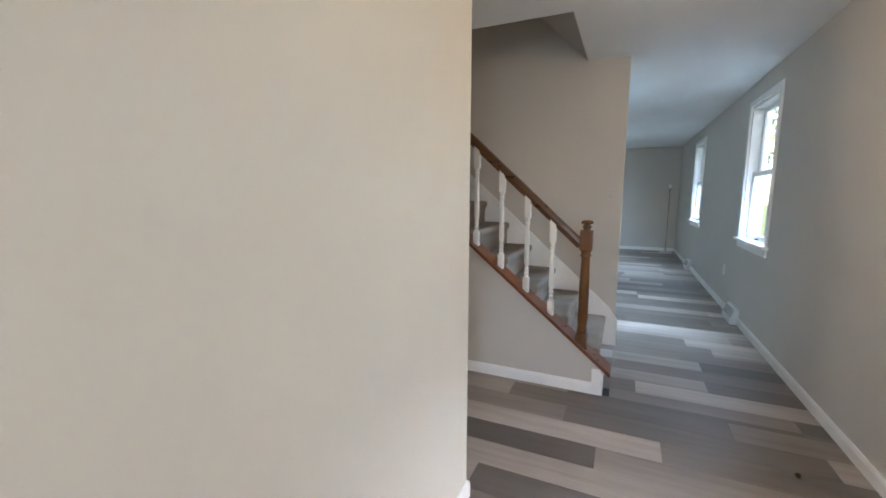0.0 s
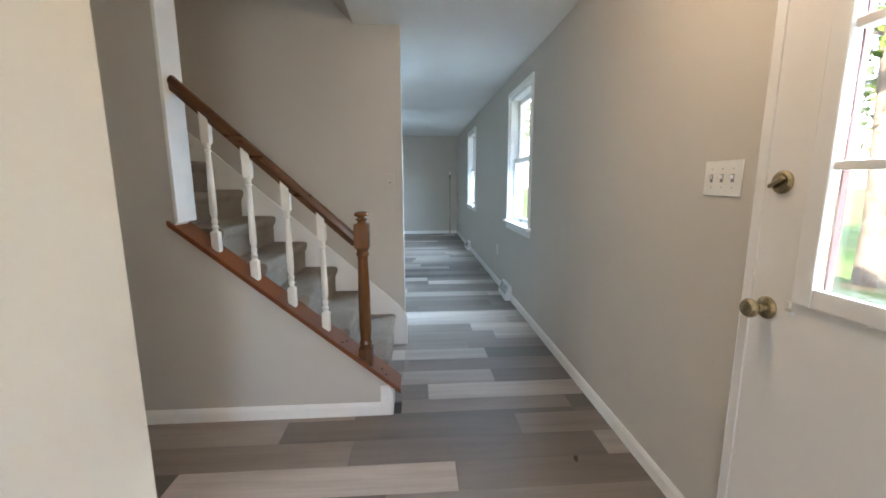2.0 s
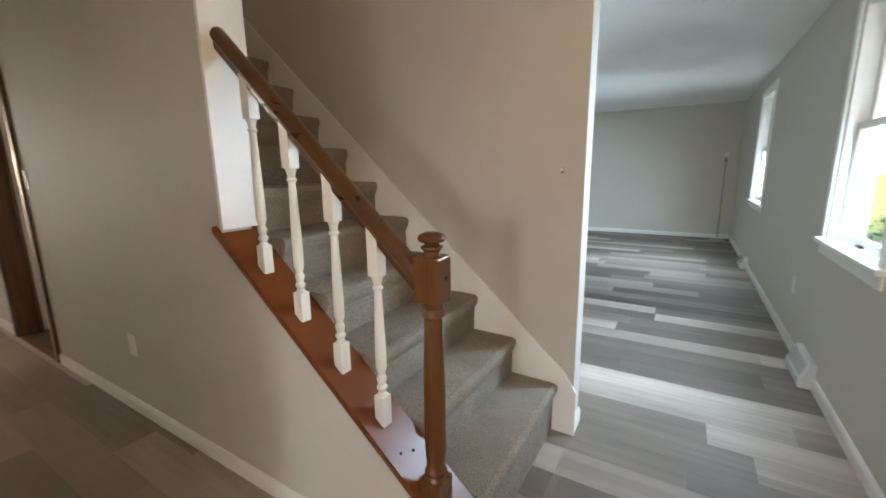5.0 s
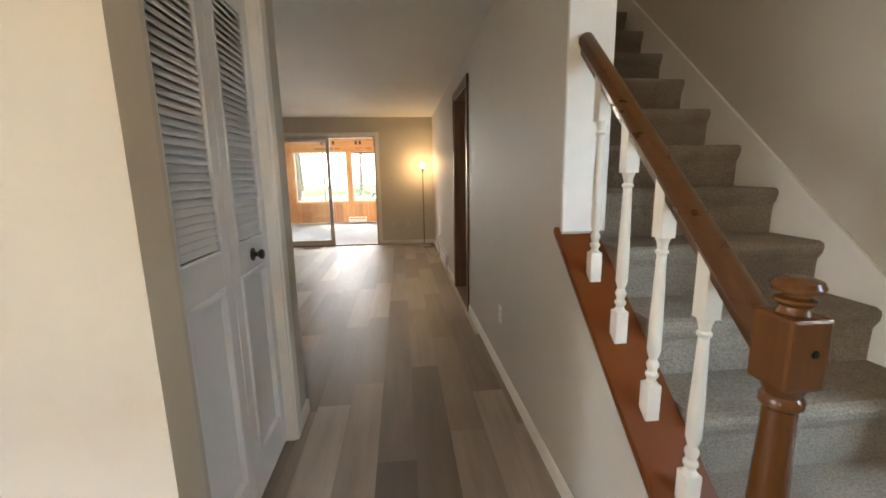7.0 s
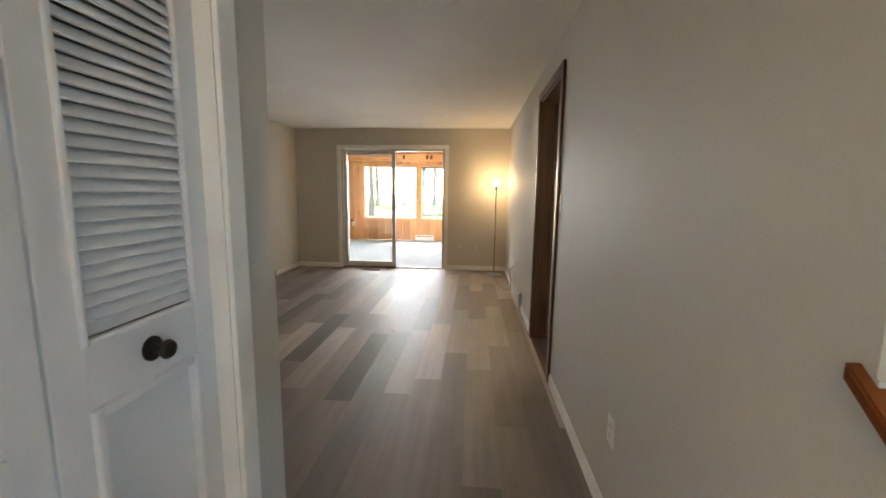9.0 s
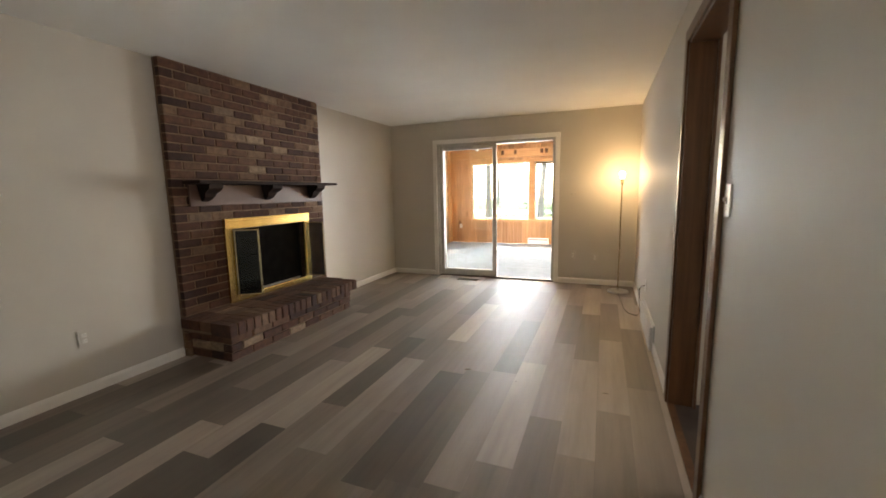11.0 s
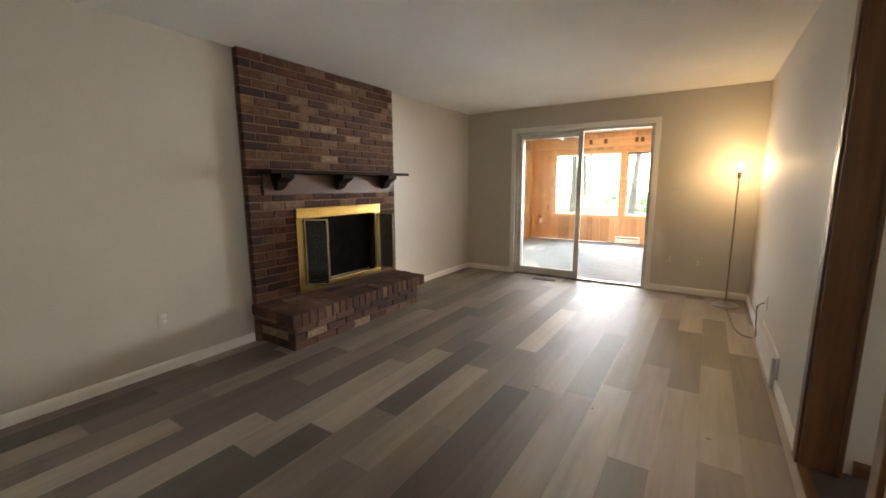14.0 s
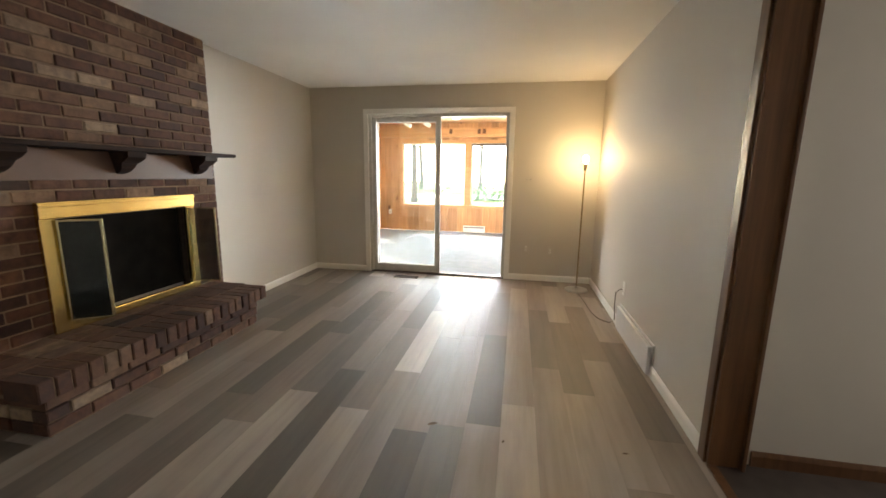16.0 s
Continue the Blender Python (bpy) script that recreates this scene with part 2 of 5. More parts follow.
M = {
    "wall": mottled("wall_paint_greige", (0.56, 0.52, 0.455), 0.60, spread=0.025, scale=1.3, grain=240, bump=0.10, dist=0.001),
    # same paint as the wall; the entry lamp's warm light is in its colour
    "cream": mottled("wall_paint_lamplit", (0.64, 0.58, 0.48), 0.5, spread=0.02, scale=1.2, grain=240, bump=0.10, dist=0.001),
    "ceiling": mottled("ceiling_paint", (0.80, 0.79, 0.755), 0.75, spread=0.03, scale=1.5, grain=70, bump=0.35, dist=0.003),
    "trim": mottled("trim_white_paint", (0.84, 0.82, 0.77), 0.33, spread=0.03, scale=6, bump=0.05),
    "door_white": mottled("door_white_paint", (0.78, 0.765, 0.73), 0.36, spread=0.02, scale=3, bump=0.06),
    "louver": mottled("bifold_white_paint", (0.76, 0.77, 0.78), 0.40, spread=0.02, scale=4, bump=0.06),
    "baluster": mottled("baluster_cream_paint", (0.78, 0.74, 0.66), 0.34, spread=0.03, scale=9, bump=0.08),
    "cap": mottled("stained_cap_wood", (0.185, 0.050, 0.011), 0.29, spread=0.04, scale=5, grain=60, bump=0.01, dist=0.001),
    "rail": wood("stained_rail_wood", (0.075, 0.029, 0.009), (0.125, 0.051, 0.016), 0.26, "y", 3.0, 0.02),
    "newel": wood("stained_newel_wood", (0.105, 0.036, 0.009), (0.155, 0.060, 0.016), 0.18, "z", 3.0, 0.01),
    "casing": wood("stained_door_casing", (0.080, 0.034, 0.013), (0.155, 0.070, 0.028), 0.36, "z", 5.0, 0.06),
    "mantel": wood("dark_mantel_wood", (0.016, 0.008, 0.006), (0.034, 0.017, 0.011), 0.68, "y", 6.0, 0.1, spec=0.15),
    "pine": wood("knotty_pine", (0.46, 0.235, 0.10), (0.68, 0.40, 0.20), 0.38, "z", 4.0, 0.05, True, 0.35),
    "pine_x": wood("pine_boards", (0.48, 0.25, 0.10), (0.68, 0.41, 0.20), 0.4, "x", 4.0, 0.05),
    "stair_carpet": carpet_material("stair_carpet_beige", (0.19, 0.155, 0.120), (0.45, 0.395, 0.33), 170.0, 0.008),
    "sun_carpet": carpet_material("sunroom_carpet_pale", (0.165, 0.195, 0.22), (0.255, 0.285, 0.31)),
    "dark_floor": mottled("passage_floor_dark", (0.055, 0.042, 0.035), 0.4, spread=0.3, scale=9),
    "plank": plank_material("vinyl_plank"),
    "plank_far": plank_material("vinyl_plank_joined", True),
    "underlay": mottled("floor_joint_dark", (0.03, 0.027, 0.024), 0.8),
    "brick": brick_material("brick_red_brown"),
    "mortar": mottled("mortar_grey_brown", (0.205, 0.130, 0.080), 0.95, spread=0.2, scale=14, grain=200, bump=0.6, dist=0.004),
    "stone": mottled("mantel_facing_board", (0.105, 0.052, 0.033), 0.5, spread=0.12, scale=5, bump=0.05),
    "brass": mottled("polished_brass", (0.82, 0.64, 0.27), 0.22, 1.0, spread=0.08, scale=8, bump=0.03),
    "antique": mottled("aged_brass", (0.48, 0.40, 0.25), 0.25, 1.0, spread=0.15, scale=20, bump=0.04),
    "black": mottled("firebox_black", (0.010, 0.009, 0.008), 0.9, spread=0.3, scale=9, spec=0.05),
    "bronze": mottled("knob_dark_bronze", (0.045, 0.036, 0.030), 0.38, 0.6, spread=0.2, scale=30),
    "steel": mottled("brushed_nickel", (0.55, 0.53, 0.50), 0.3, 1.0, spread=0.08, scale=20),
    "track_metal": mottled("dull_track_metal", (0.16, 0.13, 0.11), 0.5, 0.5, spread=0.2, scale=12),
    "aluminium": mottled("mill_aluminium", (0.58, 0.57, 0.53), 0.5, 0.2, spread=0.08, scale=12),
    "plate": mottled("switch_plate_plastic", (0.76, 0.74, 0.68), 0.35, spread=0.02, scale=20),
    "plate_dark": mottled("socket_slot_dark", (0.22, 0.205, 0.185), 0.5),
    "vent": mottled("register_painted_metal", (0.66, 0.655, 0.63), 0.4, spread=0.04, scale=20),
    "vent_brown": mottled("floor_register_brown", (0.07, 0.055, 0.045), 0.4, 0.5),
    "cord": mottled("lamp_cord_brown", (0.10, 0.07, 0.05), 0.5),
    "shadow_glass": smoked_material("smoked_glass", (0.018, 0.02, 0.017), 0.62),
    "glass": glass_material("clear_glass"),
    "bulb": glow_material("lit_bulb", (1.0, 0.74, 0.40), 6.0),
    "globe": glow_material("lit_frosted_globe", (1.0, 0.80, 0.55), 0.6),
    "leaf_dry": mottled("dry_leaf", (0.10, 0.06, 0.03), 0.8, spread=0.3, scale=60),
    "patio": mottled("pale_gravel_and_concrete", (0.58, 0.54, 0.46), 0.9, spread=0.2, scale=1.6, grain=25, bump=0.5, dist=0.01),
    "red_paint": mottled("outer_frame_red", (0.30, 0.13, 0.12), 0.5),
    "bark": mottled("bark", (0.13, 0.105, 0.08), 0.9, spread=0.35, scale=7, grain=30, bump=0.8, dist=0.02),
    "siding": mottled("white_siding", (0.7, 0.7, 0.68), 0.6),
}


def grass_material():
    g = Graph("lawn_with_leaf_litter", 0.95, 0, 0.1)
    a = g.ramp(g.noise(1.2, 6), [(0.35, (0.045, 0.085, 0.02)), (0.6, (0.10, 0.13, 0.045)), (0.75, (0.20, 0.15, 0.08))])
    g.colour(g.mix(1.0, a, g.ramp(g.noise(26, 4), [(0.3, (0.6,) * 3), (0.7, (1.35,) * 3)]), "MULTIPLY"))
    g.bump(g.noise(40, 4), 0.8, 0.03)
    return g.m


def leaf_material(name, dark, light):
    g = Graph(name, 0.6)
    geo = g.t.nodes.new("ShaderNodeNewGeometry")
    g.colour(g.ramp(geo.outputs["Random Per Island"], [(0, dark), (1, light)]))
    g.b.inputs["Transmission Weight"].default_value = 0.0
    return g.m


M["grass"] = grass_material()
M["leaf"] = leaf_material("tree_leaves", (0.035, 0.08, 0.012), (0.16, 0.20, 0.03))
M["ivy"] = leaf_material("ground_cover_leaves", (0.03, 0.09, 0.03), (0.10, 0.18, 0.08))


# ---- mesh helpers ----
def hexa(bm, p):
    """A solid from eight corners: four below, four above, both anticlockwise seen from above."""
    v = [bm.verts.new(q) for q in p]
    for f in ((3, 2, 1, 0), (4, 5, 6, 7), (0, 1, 5, 4), (1, 2, 6, 5), (2, 3, 7, 6), (3, 0, 4, 7)):
        bm.faces.new([v[i] for i in f])
    return v


def box(bm, x0, x1, y0, y1, z0, z1, bevel=0.0):
    lo, hi = (min(x0, x1), min(y0, y1), min(z0, z1)), (max(x0, x1), max(y0, y1), max(z0, z1))
    t = bmesh.new() if bevel else bm
    hexa(t, [(lo[0], lo[1], lo[2]), (hi[0], lo[1], lo[2]), (hi[0], hi[1], lo[2]), (lo[0], hi[1], lo[2]),
             (lo[0], lo[1], hi[2]), (hi[0], lo[1], hi[2]), (hi[0], hi[1], hi[2]), (lo[0], hi[1], hi[2])])
    if bevel:
        bmesh.ops.bevel(t, geom=t.edges[:], offset=bevel, segments=2, affect="EDGES", profile=0.6)
        absorb(bm, t)
    return bm


def absorb(bm, t, m=None):
    """Moves the mesh t into bm."""
    if m is not None:
        bmesh.ops.transform(t, matrix=m, verts=t.verts[:])
    mesh = bpy.data.meshes.new("t")
    t.to_mesh(mesh)
    t.free()
    bm.from_mesh(mesh)
    bpy.data.meshes.remove(mesh)


def boxed(x0, x1, y0, y1, z0, z1, bevel=0.0):
    return box(bmesh.new(), x0, x1, y0, y1, z0, z1, bevel)


def prism(bm, pts, axis, a, b):
    """A polygon in the plane across axis (x: y,z pairs; y: x,z pairs; z: x,y pairs), drawn out from a to b."""
    put = {"x": lambda p, d: (d, p[0], p[1]), "y": lambda p, d: (p[0], d, p[1]), "z": lambda p, d: (p[0], p[1], d)}[axis]
    lo, hi = [bm.verts.new(put(p, a)) for p in pts], [bm.verts.new(put(p, b)) for p in pts]
    n = len(pts)
    bm.faces.new(lo), bm.faces.new(hi[::-1])
    for i in range(n):
        bm.faces.new((lo[i], hi[i], hi[(i + 1) % n], lo[(i + 1) % n]))
    bmesh.ops.recalc_face_normals(bm, faces=bm.faces[:])
    return bm


def lathe(bm, profile, centre, seg=20, square=None):
    """Turned work: profile of (radius, height); square rings are listed by index in square."""
    rings = []
    for i, (r, z) in enumerate(profile):
        ring = []
        for k in range(seg):
            a = 2 * math.pi * (k + 0.5) / seg
            c, s = math.cos(a), math.sin(a)
            q = r / max(abs(c), abs(s)) if square and i in square else r
            ring.append(bm.verts.new((centre[0] + c * q, centre[1] + s * q, centre[2] + z)))
        rings.append(ring)
    for a, b in zip(rings, rings[1:]):
        for k in range(seg):
            bm.faces.new((a[k], a[(k + 1) % seg], b[(k + 1) % seg], b[k]))
    bm.faces.new(rings[0][::-1]), bm.faces.new(rings[-1])
    return bm


def tube(bm, points, r, seg=8):
    """A round bar along points."""
    rings = []
    pts = [Vector(p) for p in points]
    for i, p in enumerate(pts):
        d = (pts[min(i + 1, len(pts) - 1)] - pts[max(i - 1, 0)]).normalized()
        u = d.cross(Vector((0, 0, 1)) if abs(d.z) < 0.9 else Vector((1, 0, 0))).normalized()
        w = d.cross(u)
        rr = r[i] if isinstance(r, (list, tuple)) else r
        rings.append([bm.verts.new(p + (u * math.cos(2 * math.pi * k / seg) + w * math.sin(2 * math.pi * k / seg)) * rr) for k in range(seg)])
    for a, b in zip(rings, rings[1:]):
        for k in range(seg):
            bm.faces.new((a[k], a[(k + 1) % seg], b[(k + 1) % seg], b[k]))
    bm.faces.new(rings[0][::-1]), bm.faces.new(rings[-1])
    bmesh.ops.recalc_face_normals(bm, faces=bm.faces[:])
    return bm


def finish(bm, name, material, smooth=False):
    mesh = bpy.data.meshes.new(name)
    if smooth:
        for f in bm.faces:
            f.smooth = True
        for e in bm.edges:
            if len(e.link_faces) == 2 and e.calc_face_angle(0) > 0.6:
                e.smooth = False
    bm.to_mesh(mesh)
    bm.free()
    mesh.materials.append(material)
    return mesh


def thing(name, base, label, category, group="", kind=""):
    """An empty at the thing's base, to carry its parts."""
    ob = new(name)
    ob.empty_display_size = 0.1
    ob.location = base
    return tagged(ob, label, category, group, kind)


def whole(ob):
    """World place of a thing or part that is only shifted."""
    p = Vector(ob.location)
    return p + whole(ob.parent) if ob.parent else p


def part(name, bm, material, parent, label="", smooth=False):
    """Links a bmesh, written in world metres, as one mesh under a thing or part."""
    base = whole(parent)
    bmesh.ops.translate(bm, vec=-base, verts=bm.verts[:])
    ob = new(name, finish(bm, name, material, smooth))
    ob.parent = parent
    return tagged(ob, label)


def solid(name, bm, material, label, category, kind="", group="", smooth=False):
    """A thing that is one mesh."""
    return tagged(new(name, finish(bm, name, material, smooth)), label, category, group, kind)


def slab(axis, a, b, u, v, holes=()):
    """A wall or ceiling: thick from a to b along axis, spanning u and v of the other two axes, with holes (u0, u1, v0, v1) through it."""
    us = sorted({u[0], u[1], *[q for h in holes for q in h[:2]]})
    vs = sorted({v[0], v[1], *[q for h in holes for q in h[2:]]})
    us, vs = [q for q in us if u[0] <= q <= u[1]], [q for q in vs if v[0] <= q <= v[1]]
    put = {"x": lambda p, q, d: (d, p, q), "y": lambda p, q, d: (p, d, q), "z": lambda p, q, d: (p, q, d)}[axis]
    full = {}
    for i in range(len(us) - 1):
        for j in range(len(vs) - 1):
            cu, cv = (us[i] + us[i + 1]) / 2, (vs[j] + vs[j + 1]) / 2
            full[i, j] = not any(h[0] < cu < h[1] and h[2] < cv < h[3] for h in holes)
    bm = bmesh.new()
    made = {}

    def vert(p, q, d):
        k = (p, q, d)
        if k not in made:
            made[k] = bm.verts.new(put(p, q, d))
        return made[k]

    for (i, j), f in full.items():
        if not f:
            continue
        u0, u1, v0, v1 = us[i], us[i + 1], vs[j], vs[j + 1]
        for d in (a, b):
            bm.faces.new([vert(u0, v0, d), vert(u1, v0, d), vert(u1, v1, d), vert(u0, v1, d)])
        for (di, dj), (p, q) in (((-1, 0), ((u0, v0), (u0, v1))), ((1, 0), ((u1, v0), (u1, v1))), ((0, -1), ((u0, v0), (u1, v0))), ((0, 1), ((u0, v1), (u1, v1)))):
            if not full.get((i + di, j + dj), False):
                bm.faces.new([vert(*p, a), vert(*q, a), vert(*q, b), vert(*p, b)])
    bmesh.ops.recalc_face_normals(bm, faces=bm.faces[:])
    return bm


def structure(name, bm, material, label, category):
    return solid(name, bm, material, label, category, "structure")


# ---- walls, ceiling ----
RD = (3.23, 4.07, 2.09)       # doorway in the hall wall: y, y, height
W1, W2 = (1.49, 2.30), (4.83, 5.70)
WZ = (0.84, 2.12)
T = 0.12
structure("wall_front", slab("y", YF - 0.16, YF, (-5.0, XE), (0, H), [(-1.875, -0.955, -0.001, 2.045), (*W1, *WZ), (*W2, *WZ)]), M["wall"], "greige painted front wall with two windows and a door", "wall")
structure("wall_living_end", slab("x", XE, XE + T, (YF - 0.16, 3.05), (0, H)), M["wall"], "greige painted end wall of the living room", "wall")
structure("wall_living_back", slab("y", 3.05, 3.17, (T, XE + T), (0, H)), M["wall"], "greige painted wall behind the stairs and living room", "wall")
structure("wall_stair", slab("x", 0.98, 1.10, (-0.06, 3.05), (0, 4.6)), M["wall"], "greige painted wall beside the carpeted stairs", "wall")
structure("wall_hall", slab("x", 0.0, T, (1.03, YB), (0, H), [(RD[0], RD[1], -0.001, RD[2])]), M["wall"], "greige painted hall wall with a doorway", "wall")
# the opening is added, out of view, for the passage fill lamp
structure("wall_passage_end", slab("x", 2.6, 2.72, (3.17, 4.09), (0, H), [(3.25, 4.0, 0.8, 2.0)]), M["wall"], "unseen greige wall at the end of the side passage, opening added for a fill lamp", "wall")
structure("wall_passage_side", slab("y", 4.09, 4.21, (T, 2.72), (0, H)), M["wall"], "greige wall seen through the side doorway", "wall")
structure("wall_closet_side", slab("y", 0.46, 0.58, (-5.0, -1.18), (0, H)), M["cream"], "greige closet side wall with warm lamplight put into its paint", "wall")
structure("wall_closet_front", slab("x", -1.30, -1.18, (0.58, 1.665), (0, H), [(0.60, 1.42, -0.001, 2.04)]), M["wall"], "greige closet front wall with a wide opening", "wall")
structure("wall_family_near", slab("y", 1.545, 1.665, (XL, -1.30), (0, H)), M["wall"], "greige painted near wall of the family room", "wall")
# unseen wall; its opening is made up to let fill light in
structure("wall_dining_end", slab("x", -5.12, -5.0, (YF - 0.16, 0.58), (0, H), [(-1.0, -0.35, 0.8, 2.1)]), M["cream"], "unseen end wall in the same lamplit tint, opening added for a fill lamp", "wall")
structure("wall_fireplace", slab("x", XL - T, XL, (1.545, YB), (0, H)), M["wall"], "greige painted wall behind the fireplace", "wall")
structure("wall_family_far", slab("y", YB, YB + T, (SX0 - T, SX1 + T), (0, 2.6), [(-2.815, -1.05, -0.001, 2.02)]), M["wall"], "greige painted wall with the sliding patio door", "wall")
structure("ceiling", slab("z", H, H + 0.12, (-5.12, XE + T), (YF - 0.16, YB), [(0.0, 0.99, 0.26, 3.06)]), M["ceiling"], "off-white textured ceiling with an opening over the stairs", "ceiling")
structure("wall_stair_upper", slab("x", -0.12, 0.0, (0.26, 3.17), (H + 0.12, 4.6)), M["wall"], "greige upper wall of the stairwell", "wall")
# upper opening added only to go with the stairwell fill lamp
structure("wall_stair_back", slab("y", 3.05, 3.17, (0.0, 0.98), (H + 0.12, 4.6), [(0.12, 0.86, 3.2, 4.3)]), M["wall"], "greige end wall at the top of the stairs, opening added for a fill lamp", "wall")
structure("ceiling_stairwell", slab("z", 4.6, 4.7, (-0.12, 1.10), (0.2, 3.17)), M["ceiling"], "off-white ceiling high over the stairs", "ceiling")
bulk = bmesh.new()
prism(bulk, [(0.26, H + 0.002), (2.51, 4.6), (2.37, 4.6), (0.14, H + 0.125), (0.26, H + 0.125)], "x", 0.003, 0.977)
structure("wall_stair_slope", bulk, M["wall"], "sloped greige bulkhead over the stairs", "wall")

# floors
structure("floor", boxed(-5.12, XE + T, YF - 0.16, YB + T, -0.12, -0.006), M["underlay"], "dark underlay beneath the vinyl planks", "floor")
structure("floor_passage", boxed(0.02, 2.6, 3.17, 4.09, -0.005, 0.004), M["dark_floor"], "dark sheet floor in the side passage", "floor")
structure("floor_sunroom", boxed(SX0, SX1, YB + T, SY, -0.05, -0.004), M["sun_carpet"], "pale blue-grey carpet of the sunroom", "carpet")


def baseboard(axis, at, a, b, side, name="baseboard", material="trim", h=0.075, d=0.012):
    """A painted board with a rounded top edge along a wall face; side is the way into the room."""
    bm = bmesh.new()
    prof = [(0, 0.0), (d, 0.0), (d, h * 0.72), (d * 0.72, h * 0.86), (d * 0.4, h), (0, h)]
    prism(bm, [(at + side * p, z) for p, z in prof], "y" if axis == "x" else "x", a, b)
    return structure(name, bm, M[material], "white painted baseboard along the wall" if material == "trim" else "brown stained baseboard along the wall", "baseboard")


baseboard("x", 0.0, 0.05, RD[0] - 0.065, -1)
baseboard("x", 0.0, RD[1] + 0.065, YB, -1)
baseboard("y", YB, -3.60, -2.885, -1)
baseboard("y", YB, -1.0, -0.014, -1)
baseboard("x", XL, 1.665, 3.575, 1)
baseboard("x", XL, 5.37, YB - 0.014, 1)
baseboard("y", 1.665, XL + 0.014, -1.18, 1)
baseboard("x", -1.18, 1.505, 1.679, 1)
baseboard("y", 0.46, -5.0, -1.18, -1)
baseboard("x", -1.18, 0.446, 0.600, 1)
baseboard("y", YF, -0.918, XE, 1)
baseboard("x", XE, YF + 0.014, 3.05, -1)
baseboard("x", 1.10, -0.06, 3.05, 1)
baseboard("y", -0.06, 0.965, 1.114, -1)
baseboard("y", 3.05, 1.114, XE - 0.014, -1)
baseboard("y", 4.09, T + 0.06, 2.6, -1, material="casing")


# ---- windows and doors ----
def casing(parent, axis, at, u0, u1, z0, z1, w, d, side, material, sill=True, name="casing"):
    """Boards round an opening on the wall face at 'at'; side is the way into the room."""
    lo, hi = (at, at + side * d)

    def bar(p0, p1, q0, q1):
        bm = bmesh.new()
        if axis == "y":
            box(bm, p0, p1, lo, hi, q0, q1, 0.004)
        else:
            box(bm, lo, hi, p0, p1, q0, q1, 0.004)
        return part(name, bm, M[material], parent)

    bar(u0 - w, u0, z0, z1)
    bar(u1, u1 + w, z0, z1)
    bar(u0 - w, u1 + w, z1, z1 + w)


def double_hung(name, u0, u1, z0, z1):
    w = thing(name, ((u0 + u1) / 2, YF, z0), "white double-hung window with two sashes, daylight outside", "window", kind="structure")
    casing(w, "y", YF + 0.002, u0, u1, z0 + 0.02, z1, 0.055, 0.016, 1, "trim", name="window_casing")
    bm = box(bmesh.new(), u0 - 0.075, u1 + 0.075, YF - 0.05, YF + 0.045, z0 - 0.012, z0 + 0.016, 0.006)
    part("window_sill", bm, M["trim"], w)
    part("apron", box(bmesh.new(), u0 - 0.055, u1 + 0.055, YF + 0.002, YF + 0.016, z0 - 0.075, z0 - 0.0125, 0.003), M["trim"], w)
    for a, b in ((u0, u0 + 0.025), (u1 - 0.025, u1)):
        part("jamb_liner", boxed(a, b, YF - 0.155, YF + 0.001, z0 + 0.017, z1), M["trim"], w)
    part("head_liner", boxed(u0 + 0.0255, u1 - 0.0255, YF - 0.155, YF + 0.001, z1 - 0.025, z1), M["trim"], w)
    mid = (z0 + z1) / 2
    for lo, hi, d in ((z0 + 0.018, mid + 0.02, -0.075), (mid - 0.02, z1 - 0.026, -0.115)):
        a, b, y0, y1, s = u0 + 0.027, u1 - 0.027, YF + d, YF + d + 0.034, 0.042
        bm = bmesh.new()
        box(bm, a, a + s, y0, y1, lo, hi, 0.004)
        box(bm, b - s, b, y0, y1, lo, hi, 0.004)
        box(bm, a + s, b - s, y0 + 0.001, y1 - 0.001, lo, lo + 0.05, 0.004)
        box(bm, a + s, b - s, y0 + 0.001, y1 - 0.001, hi - 0.04, hi, 0.004)
        sash = part("sash", bm, M["trim"], w)
        pane = part("pane", boxed(a + s - 0.004, b - s + 0.004, y0 + 0.014, y0 + 0.018, lo + 0.046, hi - 0.036), M["glass"], sash)
        pane.visible_shadow = False
    part("sash_lift", box(bmesh.new(), (u0 + u1) / 2 - 0.03, (u0 + u1) / 2 + 0.03, YF - 0.04, YF - 0.022, z0 + 0.03, z0 + 0.042, 0.003), M["bronze"], w)
    return w


double_hung("window_1", *W1, *WZ)
double_hung("window_2", *W2, *WZ)


def turned_x(bm, prof, centre, axis="x", sign=1, seg=24):
    """Turned work that lies along x or y from centre."""
    t = bmesh.new()
    lathe(t, prof, (0, 0, 0), seg)
    m = Matrix.Rotation(radians(90 * sign), 4, "Y") if axis == "x" else Matrix.Rotation(radians(-90 * sign), 4, "X")
    absorb(bm, t, Matrix.Translation(centre) @ m)
    return bm


